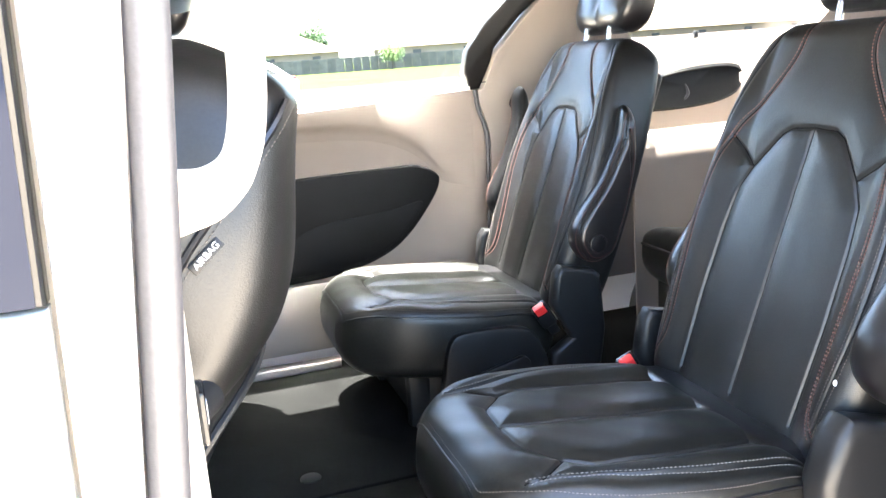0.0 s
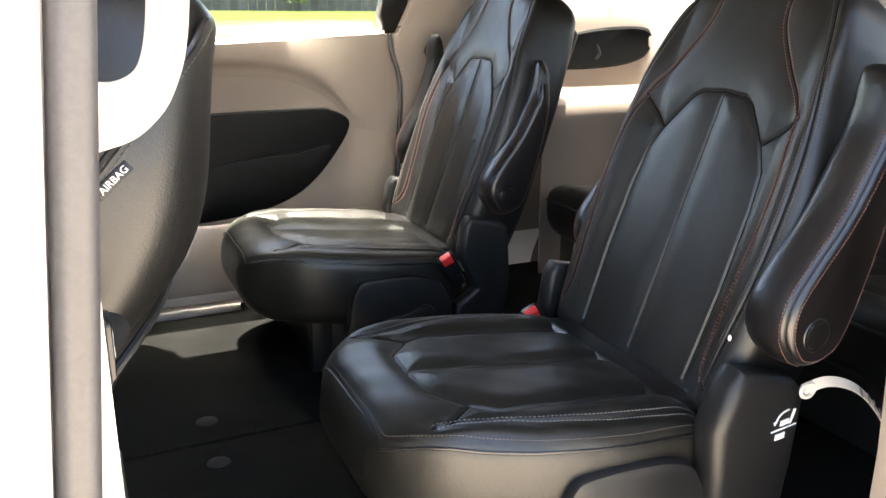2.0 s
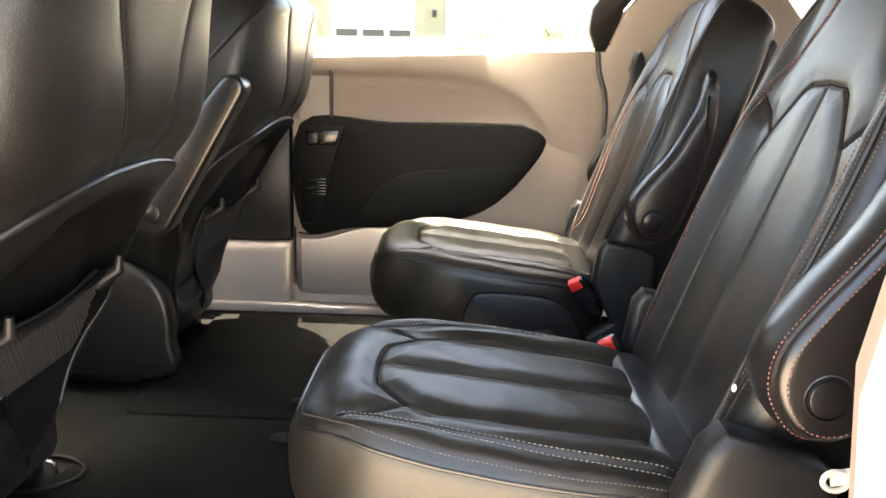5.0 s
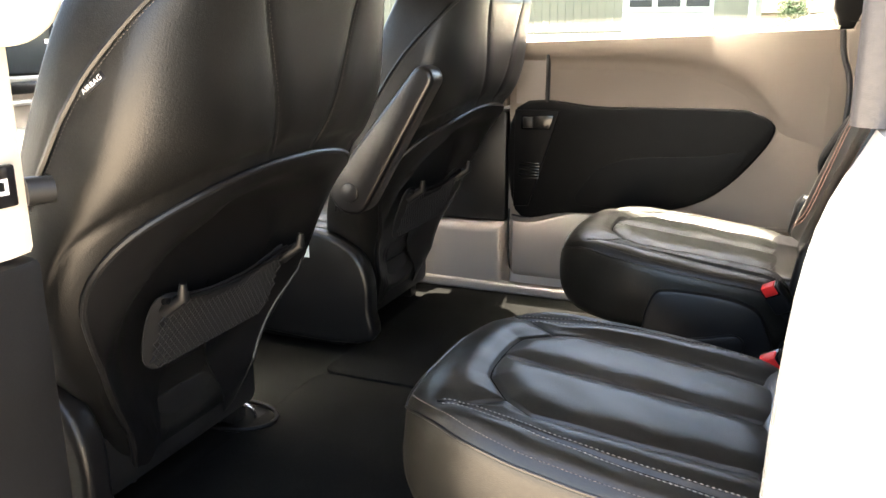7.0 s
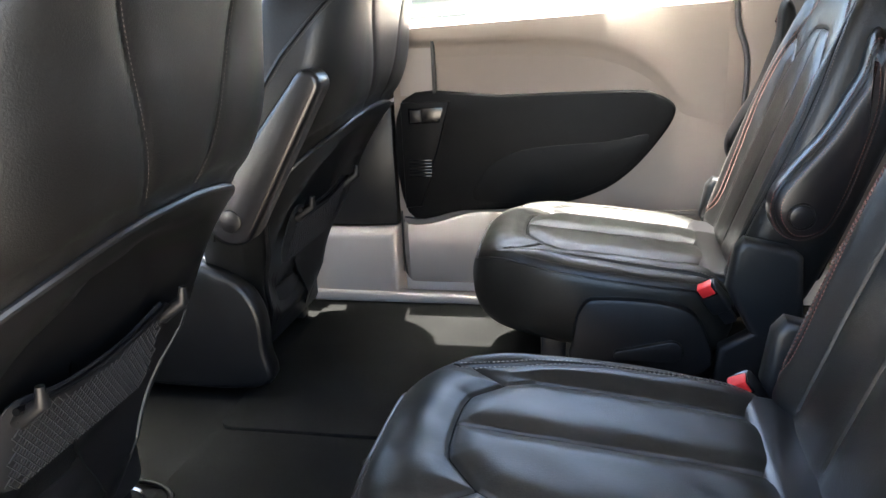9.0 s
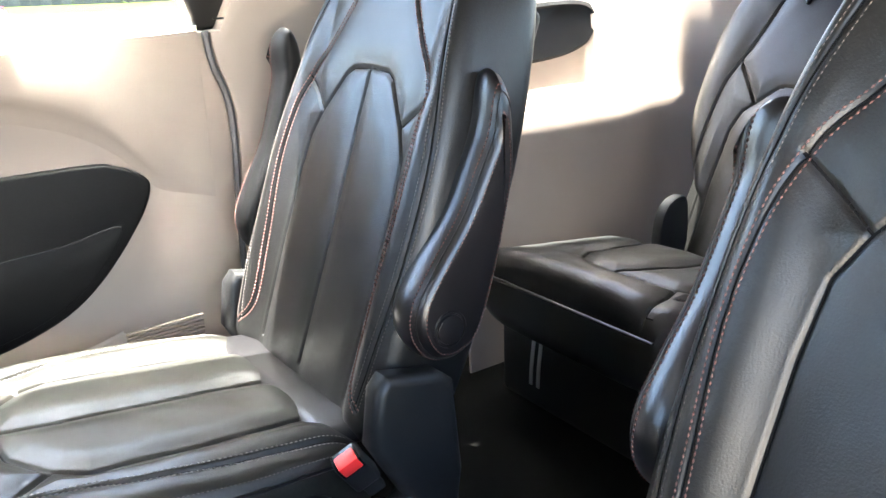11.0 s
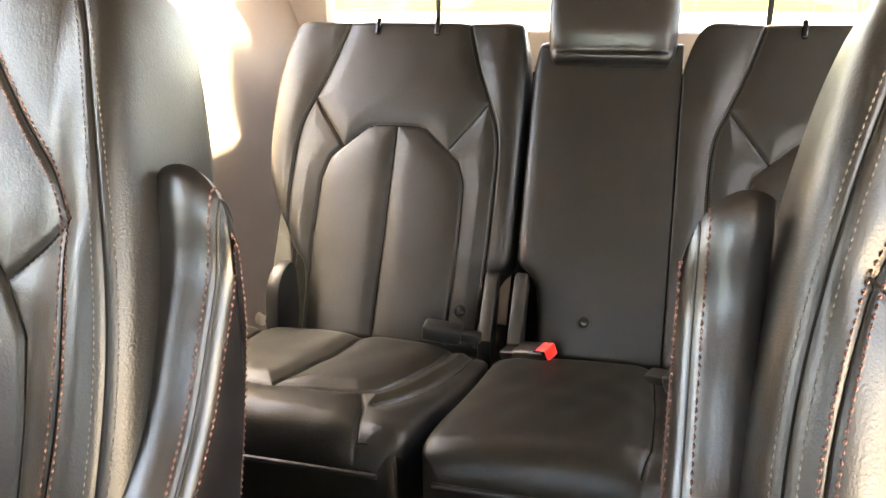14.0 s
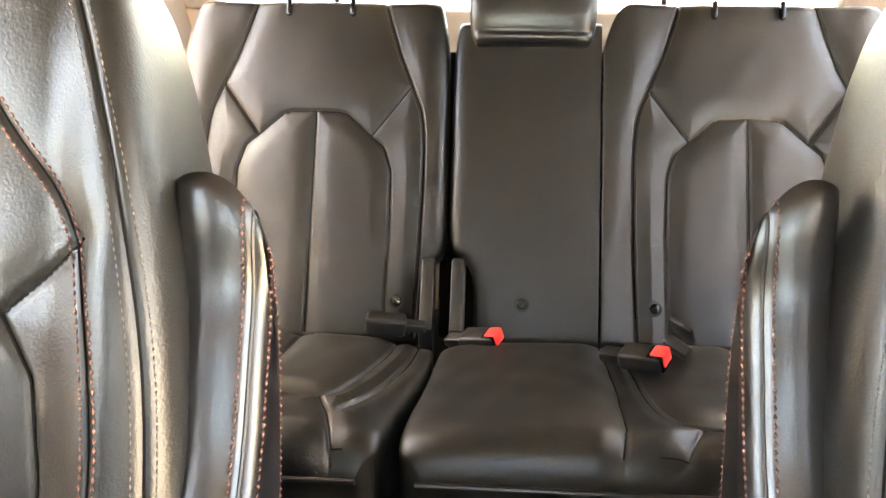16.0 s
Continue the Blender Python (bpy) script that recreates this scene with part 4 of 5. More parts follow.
# sewn-in tag with its word
tag = thing("seat_tag", "small black sewn tag with a white word", "label", (-0.618, -0.6675, 0.802))
tz = Vector((0.16, -0.96, 0.20)).normalized()
tx = Vector((0.74, 0.27, 0.62)).normalized()
tx = (tx - tz * tx.dot(tz)).normalized()
tag.rotation_euler = Matrix((tx, tz.cross(tx), tz)).transposed().to_euler()
part("tag_cloth", box(-0.0175, 0.0175, -0.0052, 0.0052, -0.0015, 0.0015, 0.0008), PLASTIC, tag)
word = bpy.data.curves.new("tag_word", "FONT")
word.body, word.size, word.align_x, word.align_y, word.extrude = "AIRBAG", 0.0082, "CENTER", "CENTER", 0.0002
word.materials.append(WHITE_INK)
wo = new("tag_word", word)
wo.parent, wo.location = tag, (0, 0, 0.0019)

# ---- the van's shell ----
WALL = 0.80


def structure(name, label, category, place=(0, 0, 0)):
    return thing(name, label, category, place, kind="structure")


floor = structure("floor", "black carpeted van floor with lift-out panels", "floor", (0, 0, FLOOR))
part("floor_carpet", box(-1.9, 1.75, -0.80, 0.80, -0.10, 0.0, 0.0), CARPET, floor, smooth=False)
for y0, y1 in ((0.066, 0.70), (-0.70, 0.056)):
    poly = round_rect(-0.80, -0.105, y0, y1, 0.03)
    part("floor_panel", slab([tuple(q) for q in poly], 0.0, 0.008, "z", 0.003, 2, True), CARPET, floor, "carpeted lift-out floor panel")
for x, y in ((-0.465, 0.14), (-0.47, -0.02)):
    part("panel_cap", disc((x, y, 0.0085), 0.021, 0.004, "z"), DARK_VINYL, floor, "grey plastic cap")
oval = [(-0.84 + 0.080 * math.cos(k * math.pi / 20), -0.18 + 0.056 * math.sin(k * math.pi / 20)) for k in range(40)]
part("recess_rim", tube([(x, y, 0.010) for x, y in oval], 0.005, 8, closed=True), DARK_VINYL, floor, "black rim of a floor recess")
part("recess_well", slab([(-0.84 + (x + 0.84) * 0.94, -0.18 + (y + 0.18) * 0.94) for x, y in oval], 0.0005, 0.003, "z"), FLOCK, floor, "black flocked floor recess")
part("recess_latch", tube(smooth_line([(-0.875, -0.19, 0.004), (-0.865, -0.185, 0.026), (-0.835, -0.178, 0.030), (-0.815, -0.17, 0.024), (-0.810, -0.168, 0.004)], 5), 0.004, 8), STEEL, floor, "small steel striker loop")

ceiling = structure("ceiling", "dark grey cloth headliner", "ceiling", (0, 0, 1.27))
part("headliner", box(-1.0, 1.62, -0.70, 0.70, 0.0, 0.03, 0.01), BEIGE_CLOTH, ceiling)
roof = structure("roof", "white painted van roof", "roof", (0, 0, 1.31))
part("roof_panel", box(-1.15, 1.70, -0.72, 0.705, 0.0, 0.035, 0.02), WHITE_PAINT, roof)

# ---- closed sliding door, with its window ----
door = structure("door_1", "closed sliding door with beige trim and a black armrest panel", "sliding door", (-0.2, WALL, 0.5))
dx, dz = 0.2, -0.5


def on_door(poly, lo, hi, bevel=0.0, seg=2):
    return slab([(x + dx, z + dz) for x, z in poly], lo, hi, "y", bevel, seg)


def leaned(bm, z0, slope=0.40):
    """Tilts what stands above z0 inwards, as the van's side leans."""
    for v in bm.verts:
        v.co.y -= max(v.co.z - z0, 0) * slope
    return bm


top_line = [(-0.62, 0.828), (-0.30, 0.836), (0.0, 0.846), (0.175, 0.853)]
rear_line = smooth_line([(0.175, 0.853), (0.182, 0.80), (0.200, 0.745), (0.205, 0.68), (0.198, 0.50), (0.195, 0.25)], 4)
skin = top_line[:-1] + [tuple(q) for q in rear_line] + [(-0.62, 0.20)]
part("trim_panel", on_door(skin, 0.0, 0.06, 0.006), BEIGE, door, "beige plastic door trim")
# upper shelf that stands proud of the lower trim and dies away to the rear
shelf = []
for x in np.linspace(-0.615, 0.165, 48):
    zt = float(np.interp(x, (-0.62, -0.32, -0.20, -0.127, -0.06, -0.02, 0.013, 0.046, 0.07, 0.17), (0.782, 0.784, 0.779, 0.769, 0.746, 0.724, 0.699, 0.661, 0.63, 0.60)))
    k = 1.0 if x < -0.28 else max(1 - (x + 0.28) / 0.44, 0.0)
    k = k * k * (3 - 2 * k)
    top = 0.828 + 0.032 * (x + 0.62) / 0.8
    shelf.append([(x + dx, 0.004, top - 0.004 + dz), (x + dx, -0.003 - 0.011 * k, top - 0.005 + dz), (x + dx, -0.002 - 0.0178 * k, top - 0.009 + dz), (x + dx, -0.002 - 0.019 * k, zt + 0.016 + dz), (x + dx, -0.0015 - 0.017 * k, zt + 0.007 + dz),
                  (x + dx, -0.001 - 0.011 * k, zt + dz), (x + dx, -0.001 - 0.004 * k, zt - 0.005 + dz), (x + dx, -0.0005 - 0.0012 * k, zt - 0.016 + dz), (x + dx, 0.002, zt - 0.05 + dz)])
part("upper_shelf", strip_sheet(shelf, 0.003), BEIGE, door, "proud beige upper trim shelf")
insert = smooth_line([(-0.595, 0.650), (-0.35, 0.659), (-0.05, 0.664), (0.01, 0.655), (0.048, 0.635), (0.055, 0.610), (0.03, 0.56), (-0.04, 0.475), (-0.12, 0.420), (-0.25, 0.385), (-0.45, 0.372), (-0.595, 0.368)], 5, closed=True)
part("dark_panel", on_door([tuple(q) for q in insert], -0.014, 0.01, 0.006, 3), DARK_VINYL, door, "black vinyl door panel")
scoop = smooth_line([(-0.42, 0.40), (-0.40, 0.46), (-0.36, 0.50), (-0.28, 0.53), (-0.10, 0.545), (0.0, 0.56), (-0.05, 0.485), (-0.13, 0.432), (-0.26, 0.40)], 5, closed=True)
part("panel_swell", on_door([tuple(q) for q in scoop], -0.0152, -0.012, 0.0012, 3), DARK_VINYL, door)
part("handle_plate", on_door([(-0.598, 0.645), (-0.475, 0.648), (-0.50, 0.56), (-0.555, 0.385), (-0.598, 0.38)], -0.022, -0.010, 0.004), DARK_VINYL, door, "black switch plate")
part("switch_recess", on_door([(-0.578, 0.632), (-0.490, 0.634), (-0.500, 0.596), (-0.578, 0.594)], -0.0255, -0.0215, 0.003), PLASTIC_GLOSS, door)
part("door_switch", on_door([(-0.572, 0.628), (-0.545, 0.629), (-0.545, 0.600), (-0.572, 0.599)], -0.034, -0.0245, 0.003), PLASTIC, door, "black door switch")
for k in range(6):
    z = 0.505 - k * 0.008
    part("speaker_slot", on_door([(-0.582, z), (-0.525, z + 0.001), (-0.525, z - 0.003), (-0.582, z - 0.004)], -0.0250, -0.0215, 0.0015), PLASTIC_GLOSS, door)
part("pull_cup", on_door([(-0.600, 0.777), (-0.515, 0.782), (-0.515, 0.664), (-0.600, 0.66)], -0.004, 0.004, 0.003), BEIGE_LIGHT, door, "beige pull cup cover")
part("pull_cup_gap", on_door([(-0.515, 0.790), (-0.508, 0.790), (-0.508, 0.668), (-0.515, 0.668)], -0.022, 0.0, 0.001), RUBBER_DARK, door)
# map bin
bin_top = lambda x: 0.345 + 0.035 * (1 - math.cos(min(max((x + 0.56) / 0.16, 0), 1) * math.pi)) / 2
xs = np.linspace(-0.608, -0.02, 30)
rows4 = []
for x in xs:
    k = math.sin(min((x + 0.608) / 0.03, 1) * math.pi / 2) * math.sin(min((-0.02 - x) / 0.12, 1) * math.pi / 2)
    t = bin_top(x)
    rows4.append([(x + dx, -0.001, t + dz - 0.09), (x + dx, -0.040 * k - 0.002, t - 0.09 + dz), (x + dx, -0.046 * k - 0.002, t - 0.004 + dz), (x + dx, -0.051 * k - 0.002, t + dz), (x + dx, -0.056 * k - 0.002, t - 0.008 + dz), (x + dx, -0.060 * k - 0.002, 0.27 + dz), (x + dx, -0.052 * k - 0.002, 0.205 + dz), (x + dx, -0.038 * k - 0.002, 0.19 + dz), (x + dx, -0.001, 0.188 + dz)])
part("map_bin", strip_sheet(rows4, 0.004), BEIGE_LIGHT, door, "pale beige map bin")
for k in range(9):
    z = 0.372 - k * 0.0065
    part("grille_rib", on_door([(-0.03 + k * 0.006, z), (0.115, z + 0.004), (0.115, z + 0.001), (-0.03 + k * 0.006, z - 0.003)], -0.005, 0.002, 0.001), BEIGE, door)
for line in ([(-0.614, 0.368), (-0.615, 0.30), (-0.612, 0.215), (-0.598, 0.190), (-0.55, 0.185), (-0.42, 0.184), (-0.28, 0.186)], [(-0.606, 0.352), (-0.56, 0.350), (-0.50, 0.374), (-0.44, 0.385), (-0.28, 0.386)]):
    part("bin_gap", tube([(x + dx, -0.003, z + dz) for x, z in smooth_line(line, 5)], 0.0028, 6), RUBBER_DARK, door)
part("lock_pin", tube([(-0.166 + dx, -0.0 + 0.026, 0.832 + dz), (-0.166 + dx, 0.026, 0.852 + dz)], [0.006, 0.005], 10), PLASTIC, door, "black lock pin")
part("sill_cap", on_door([(-0.62, 0.826), (-0.30, 0.834), (0.0, 0.844), (0.172, 0.851), (0.172, 0.862), (0.0, 0.855), (-0.30, 0.845), (-0.62, 0.837)], 0.012, 0.075, 0.004), CREAM, door, "pale window sill")
part("window_frame", leaned(on_door([(0.172, 0.853), (0.150, 0.90), (0.155, 0.96), (0.20, 1.03), (0.27, 1.10), (0.36, 1.16), (0.42, 1.19), (0.46, 1.19), (0.39, 1.12), (0.30, 1.04), (0.235, 0.96), (0.215, 0.853)], 0.02, 0.060, 0.008), 0.85 + dz), PLASTIC, door, "black rear window frame")
part("door_skin", on_door([(-0.66, 0.82), (0.20, 0.845), (0.24, 0.4), (0.22, -0.02), (-0.66, -0.02)], 0.062, 0.15, 0.01), WHITE_PAINT, door, "white painted outer skin")
part("upper_frame", on_door([(-0.66, 1.20), (0.46, 1.20), (0.46, 1.27), (-0.66, 1.27)], -0.15, -0.10, 0.01), BEIGE, door)
pane = part("window_pane", leaned(on_door([(-0.60, 0.845), (0.165, 0.86), (0.20, 1.02), (0.38, 1.195), (-0.60, 1.20)], 0.050, 0.054), 0.85 + dz), GLASS, door, "clear glass pane", smooth=False)
pane.visible_shadow = False

# ---- right side behind the door: pillar and quarter trim ----
right = structure("wall_right", "beige pillar and quarter trim with a black oval handle recess", "wall", (0.8, WALL, 0.5))
rx, rz = -0.8, -0.5
part("pillar_trim", leaned(slab([tuple(q + np.array((rx + 0.008, rz))) for q in rear_line] + [(0.72 + rx, 0.25 + rz), (0.72 + rx, 0.66 + rz), (0.69 + rx, 0.93 + rz), (0.63 + rx, 0.99 + rz), (0.59 + rx, 1.20 + rz), (0.44 + rx, 1.18 + rz), (0.30 + rx, 1.03 + rz), (0.235 + rx, 0.95 + rz), (0.20 + rx, 0.855 + rz)], -0.012, 0.05, "y", 0.008, 2), 0.88 + rz), BEIGE, right, "beige pillar trim")
part("seal_strip", tube([(x + rx + 0.002, -0.006, z + rz) for x, z in rear_line], 0.006, 8), RUBBER, right, "grey door seal")
part("trim_joint", tube([(0.19 + rx, -0.013, 0.872 + rz), (0.33 + rx, -0.013, 0.872 + rz), (0.62 + rx, -0.013, 0.868 + rz)], 0.0016, 6), PLASTIC, right)
rows5 = []
for x in np.linspace(0.62, 1.62, 60):
    k = min(max((x - 1.03) / 0.14, 0), 1)
    k = k * k * (3 - 2 * k)
    e = min(max((x - 1.20) / 0.09, 0), 1)
    e = e * e * (3 - 2 * e)
    flat = ((0.075, 0.965), (0.055, 0.935), (0.042, 0.86), (0.027, 0.77), (0.008, 0.690), (-0.088, 0.658), (-0.098, 0.646))
    sweep = ((0.075, 0.965), (0.055, 0.935), (0.012, 0.86), (-0.036, 0.77), (-0.078, 0.690), (-0.095, 0.660), (-0.102, 0.646))
    bulge = ((0.070, 0.965), (-0.040, 0.935), (-0.070, 0.86), (-0.088, 0.77), (-0.098, 0.690), (-0.101, 0.660), (-0.103, 0.646))
    row = []
    for (a, z), (b, z2), (c, z3) in zip(flat, sweep, bulge):
        y = a + (b - a) * k
        row.append((x + rx, y + (c - y) * e, z + rz))
    rows5.append(row + [(x + rx, -0.106, 0.60 + rz), (x + rx, -0.102, 0.45 + rz), (x + rx, -0.106, 0.30 + rz), (x + rx, -0.112, 0.14 + rz)])
part("quarter_trim", strip_sheet(rows5, 0.006), BEIGE, right, "beige quarter trim with a sloping ledge")
ovalp = smooth_line([(0.69, 0.80), (0.72, 0.825), (0.80, 0.850), (0.92, 0.866), (1.05, 0.868), (1.10, 0.848), (1.105, 0.815), (1.06, 0.775), (0.98, 0.752), (0.85, 0.742), (0.72, 0.745), (0.69, 0.765)], 5, closed=True)


def slope_y(z):
    return 0.027 + (z - 0.77) * (0.015 / 0.09)


bm = bmesh.new()
ring_out = [bm.verts.new((x + rx, slope_y(z) - 0.010, z + rz)) for x, z in ovalp]
cx, cz = 0.90, 0.805
ring_mid = [bm.verts.new((cx + (x - cx) * 0.93 + rx, slope_y(z) - 0.016, cz + (z - cz) * 0.88 + rz)) for x, z in ovalp]
ring_in = [bm.verts.new((cx + (x - cx) * 0.88 + rx, slope_y(z) - 0.013, cz + (z - cz) * 0.80 + rz)) for x, z in ovalp]
deep = bm.verts.new((cx + rx, slope_y(cz) - 0.011, cz + rz))
for i in range(len(ovalp)):
    j = (i + 1) % len(ovalp)
    bm.faces.new((ring_out[i], ring_out[j], ring_mid[j], ring_mid[i]))
    bm.faces.new((ring_mid[i], ring_mid[j], ring_in[j], ring_in[i]))
    bm.faces.new((ring_in[i], ring_in[j], deep))
part("oval_recess", bm, DARK_VINYL, right, "black oval handle recess")
part("recess_cup", tube(smooth_line([(0.86 + rx, slope_y(0.76) - 0.006, 0.762 + rz), (0.885 + rx, slope_y(0.79) - 0.012, 0.785 + rz), (0.88 + rx, slope_y(0.815) - 0.006, 0.815 + rz)], 5), 0.006, 8), PLASTIC, right)
part("coat_hook", box(0.93 + rx, 0.945 + rx, 0.045, 0.06, 0.95 + rz, 0.972 + rz, 0.003), PLASTIC, right, "small black hook")
part("upper_rail", box(0.44 + rx, 1.62 + rx, -0.14, -0.07, 1.19 + rz, 1.27 + rz, 0.01), BEIGE, right)
part("rear_pillar", leaned(slab([(1.30 + rx, 0.93 + rz), (1.40 + rx, 1.06 + rz), (1.45 + rx, 1.20 + rz), (1.63 + rx, 1.20 + rz), (1.63 + rx, 0.90 + rz)], -0.01, 0.08, "y", 0.01), 0.93 + rz), BEIGE, right, "beige rear pillar trim")
part("outer_skin", slab([(0.21 + rx, 0.84 + rz), (0.60 + rx, 0.93 + rz), (1.72 + rx, 0.96 + rz), (1.72 + rx, -0.02 + rz), (0.21 + rx, -0.02 + rz)], 0.10, 0.16, "y", 0.01), WHITE_PAINT, right)
qp = part("quarter_pane", leaned(slab([(0.48 + rx, 0.96 + rz), (1.31 + rx, 0.955 + rz), (1.40 + rx, 1.06 + rz), (1.44 + rx, 1.20 + rz), (0.60 + rx, 1.20 + rz)], 0.070, 0.074, "y"), 0.93 + rz), PRIVACY, right, "clear quarter window pane", smooth=False)
qp.visible_shadow = False
part("belt_anchor", tube([(1.26 + rx, -0.10, 0.268 + rz), (1.245 + rx, -0.125, 0.268 + rz)], [0.013, 0.011], 10), CREAM, right, "pale belt anchor cap")

# lower corner of the front door opening on the right
kick = structure("wall_right_front", "pale sill trim and front door side in beige and black", "wall", (-1.0, WALL, 0.4))
part("sill_trim", slab([(-0.32, -0.26), (0.38, -0.26), (0.38, -0.07), (0.30, -0.075), (0.16, -0.075), (0.10, -0.12), (0.04, -0.20), (-0.05, -0.215)], -0.06, 0.05, "y", 0.02, 3), BEIGE_LIGHT, kick, "pale beige sill trim")
part("sill_step", slab([(-0.10, -0.26), (0.72, -0.26), (0.72, -0.236), (-0.08, -0.228)], -0.072, -0.03, "y", 0.008, 3), BEIGE_LIGHT, kick, "pale beige sill step")
part("pillar_lower", box(0.17, 0.376, -0.01, 0.06, -0.07, 0.24, 0.008), PLASTIC, kick, "black lower pillar trim")
part("pillar_upper", leaned(box(0.22, 0.376, -0.01, 0.05, 0.25, 0.87, 0.01), 0.45), BEIGE, kick, "beige pillar trim")
part("front_door_trim", slab([(-0.90, -0.25), (0.165, -0.25), (0.165, 0.41), (-0.90, 0.36)], 0.0, 0.06, "y", 0.01), DARK_VINYL, kick)
part("front_door_skin", slab([(-1.2, -0.42), (0.34, -0.42), (0.34, 0.42), (-1.2, 0.34)], 0.07, 0.15, "y", 0.01), WHITE_PAINT, kick)
part("front_rail", box(-0.55, 0.38, -0.14, -0.08, 0.80, 0.87, 0.01), BEIGE, kick)
fp = part("front_pane", slab([(-0.75, 0.37), (0.20, 0.43), (0.20, 0.80), (-0.35, 0.80)], 0.035, 0.039, "y"), GLASS, kick, smooth=False)
fp.visible_shadow = False

# ---- rear end with its window ----
rear = structure("wall_rear", "beige tailgate trim with a wide window", "wall", (1.66, 0, 0.6))
part("tailgate_trim", box(-0.03, 0.03, -0.78, 0.78, -0.46, 0.24, 0.01), BEIGE, rear)
for y in (-0.72, 0.72):
    part("tailgate_pillar", box(-0.03, 0.03, y - 0.06, y + 0.06, 0.24, 0.62, 0.01), BEIGE, rear)
part("tailgate_header", box(-0.03, 0.03, -0.66, 0.66, 0.56, 0.67, 0.01), BEIGE, rear)
part("tailgate_skin", box(0.035, 0.08, -0.80, 0.80, -0.62, 0.22, 0.01), WHITE_PAINT, rear)
tp = part("tailgate_pane", box(0.0, 0.004, -0.66, 0.66, 0.24, 0.56), PRIVACY, rear, smooth=False)
tp.visible_shadow = False
for y in (-0.30, 0.05, 0.40):
    part("glass_post", box(-0.010, -0.002, y - 0.006, y + 0.006, 0.24, 0.56, 0.002), PLASTIC, rear)

# ---- left side: pillar with grab handle, sliding door standing open ----
left = structure("wall_left", "white body side round the open doorway", "wall", (-0.7, -WALL, 0.5))
lx, lz = 0.7, -0.5
part("pillar_trim", slab([(-0.78 + lx, 0.03), (-0.67 + lx, 0.062), (-0.645 + lx, 0.055), (-0.640 + lx, 0.03), (-0.640 + lx, -0.10), (-0.66 + lx, -0.115), (-0.78 + lx, -0.12)], 0.635 + lz, 1.27 + lz, "z", 0.008), CREAM, left, "cream pillar trim")
part("pillar_lower_trim", slab([(-0.78 + lx, 0.03), (-0.67 + lx, 0.065), (-0.642 + lx, 0.058), (-0.637 + lx, 0.03), (-0.637 + lx, -0.10), (-0.66 + lx, -0.115), (-0.78 + lx, -0.12)], 0.10 + lz, 0.631 + lz, "z", 0.008), PLASTIC, left, "black lower pillar trim")
part("pillar_skin", slab([(-0.70 + lx, -0.02 + lz), (-0.730 + lx, -0.02 + lz), (-0.676 + lx, 1.27 + lz), (-0.600 + lx, 1.27 + lz), (-0.646 + lx, 0.98 + lz), (-0.673 + lx, 0.70 + lz), (-0.70 + lx, 0.4 + lz), (-0.705 + lx, -0.02 + lz)][1:], -0.150, -0.126, "y", 0.005), WHITE_PAINT, left, "white painted pillar")
part("front_door_skin", slab([(-1.75 + lx, -0.02 + lz), (-0.733 + lx, -0.02 + lz), (-0.698 + lx, 0.846 + lz), (-1.75 + lx, 0.846 + lz)], -0.152, -0.126, "y", 0.005), WHITE_PAINT, left, "white front door")
part("front_door_frame", slab([(-0.745 + lx, 0.848 + lz), (-0.698 + lx, 0.848 + lz), (-0.680 + lx, 1.25 + lz), (-0.74 + lx, 1.25 + lz)], -0.149, -0.126, "y", 0.004), PLASTIC_GLOSS, left)
part("front_window", slab([(-1.60 + lx, 0.85 + lz), (-0.701 + lx, 0.85 + lz), (-0.683 + lx, 1.25 + lz), (-1.25 + lx, 1.25 + lz)], -0.1535, -0.151, "y"), BLUE_GLASS, left, "dark reflecting front window", smooth=False)
seal = [(-0.633 - (0.99 - z) * 0.096 + lx, -0.130, z + lz) for z in np.linspace(0.10, 1.27, 12)]
part("pillar_seal", tube(seal, 0.0115, 12), RUBBER, left, "grey rubber door seal")
part("pillar_flange", slab([(x + lx, z + lz) for x, z in ((-0.710, 0.10), (-0.699, 0.10), (-0.614, 1.25), (-0.625, 1.25))], -0.119, -0.112, "y", 0.002), WHITE_PAINT, left)
part("door_button", box(-0.641 + lx, -0.634 + lx, 0.006, 0.038, 0.690 + lz, 0.732 + lz, 0.003), PLASTIC_GLOSS, left, "black door button with a white symbol")
part("button_symbol", slab([(y + 0.083, z - 0.005) for y, z in ((-0.066, 0.708 + lz), (-0.056, 0.708 + lz), (-0.056, 0.724 + lz), (-0.064, 0.724 + lz), (-0.064, 0.721 + lz), (-0.060, 0.721 + lz), (-0.060, 0.712 + lz), (-0.066, 0.712 + lz))], -0.6345 + lx, -0.6335 + lx, "x"), WHITE_INK, left, smooth=False)
part("buckle_peg", tube([(-0.645 + lx, 0.055, 0.700 + lz), (-0.632 + lx, 0.078, 0.700 + lz)], [0.015, 0.014], 14), PLASTIC, left, "black belt guide peg")
handle = smooth_line([(-0.64, 0.02, 0.865), (-0.612, 0.045, 0.866), (-0.588, 0.055, 0.884), (-0.576, 0.057, 0.925), (-0.572, 0.057, 1.00), (-0.574, 0.055, 1.10), (-0.585, 0.05, 1.17), (-0.62, 0.03, 1.20)], 6)
part("grab_handle", tube([(x + lx, y, z + lz) for x, y, z in handle], np.interp(np.linspace(0, 1, len(handle)), [0, 0.15, 0.3, 1], [0.024, 0.020, 0.014, 0.014]), 14), CREAM, left, "cream grab handle")
part("side_rail", box(-0.80 + lx, 1.70 + lx, 0.02, 0.11, 1.24 + lz, 1.30 + lz, 0.01), WHITE_PAINT, left)
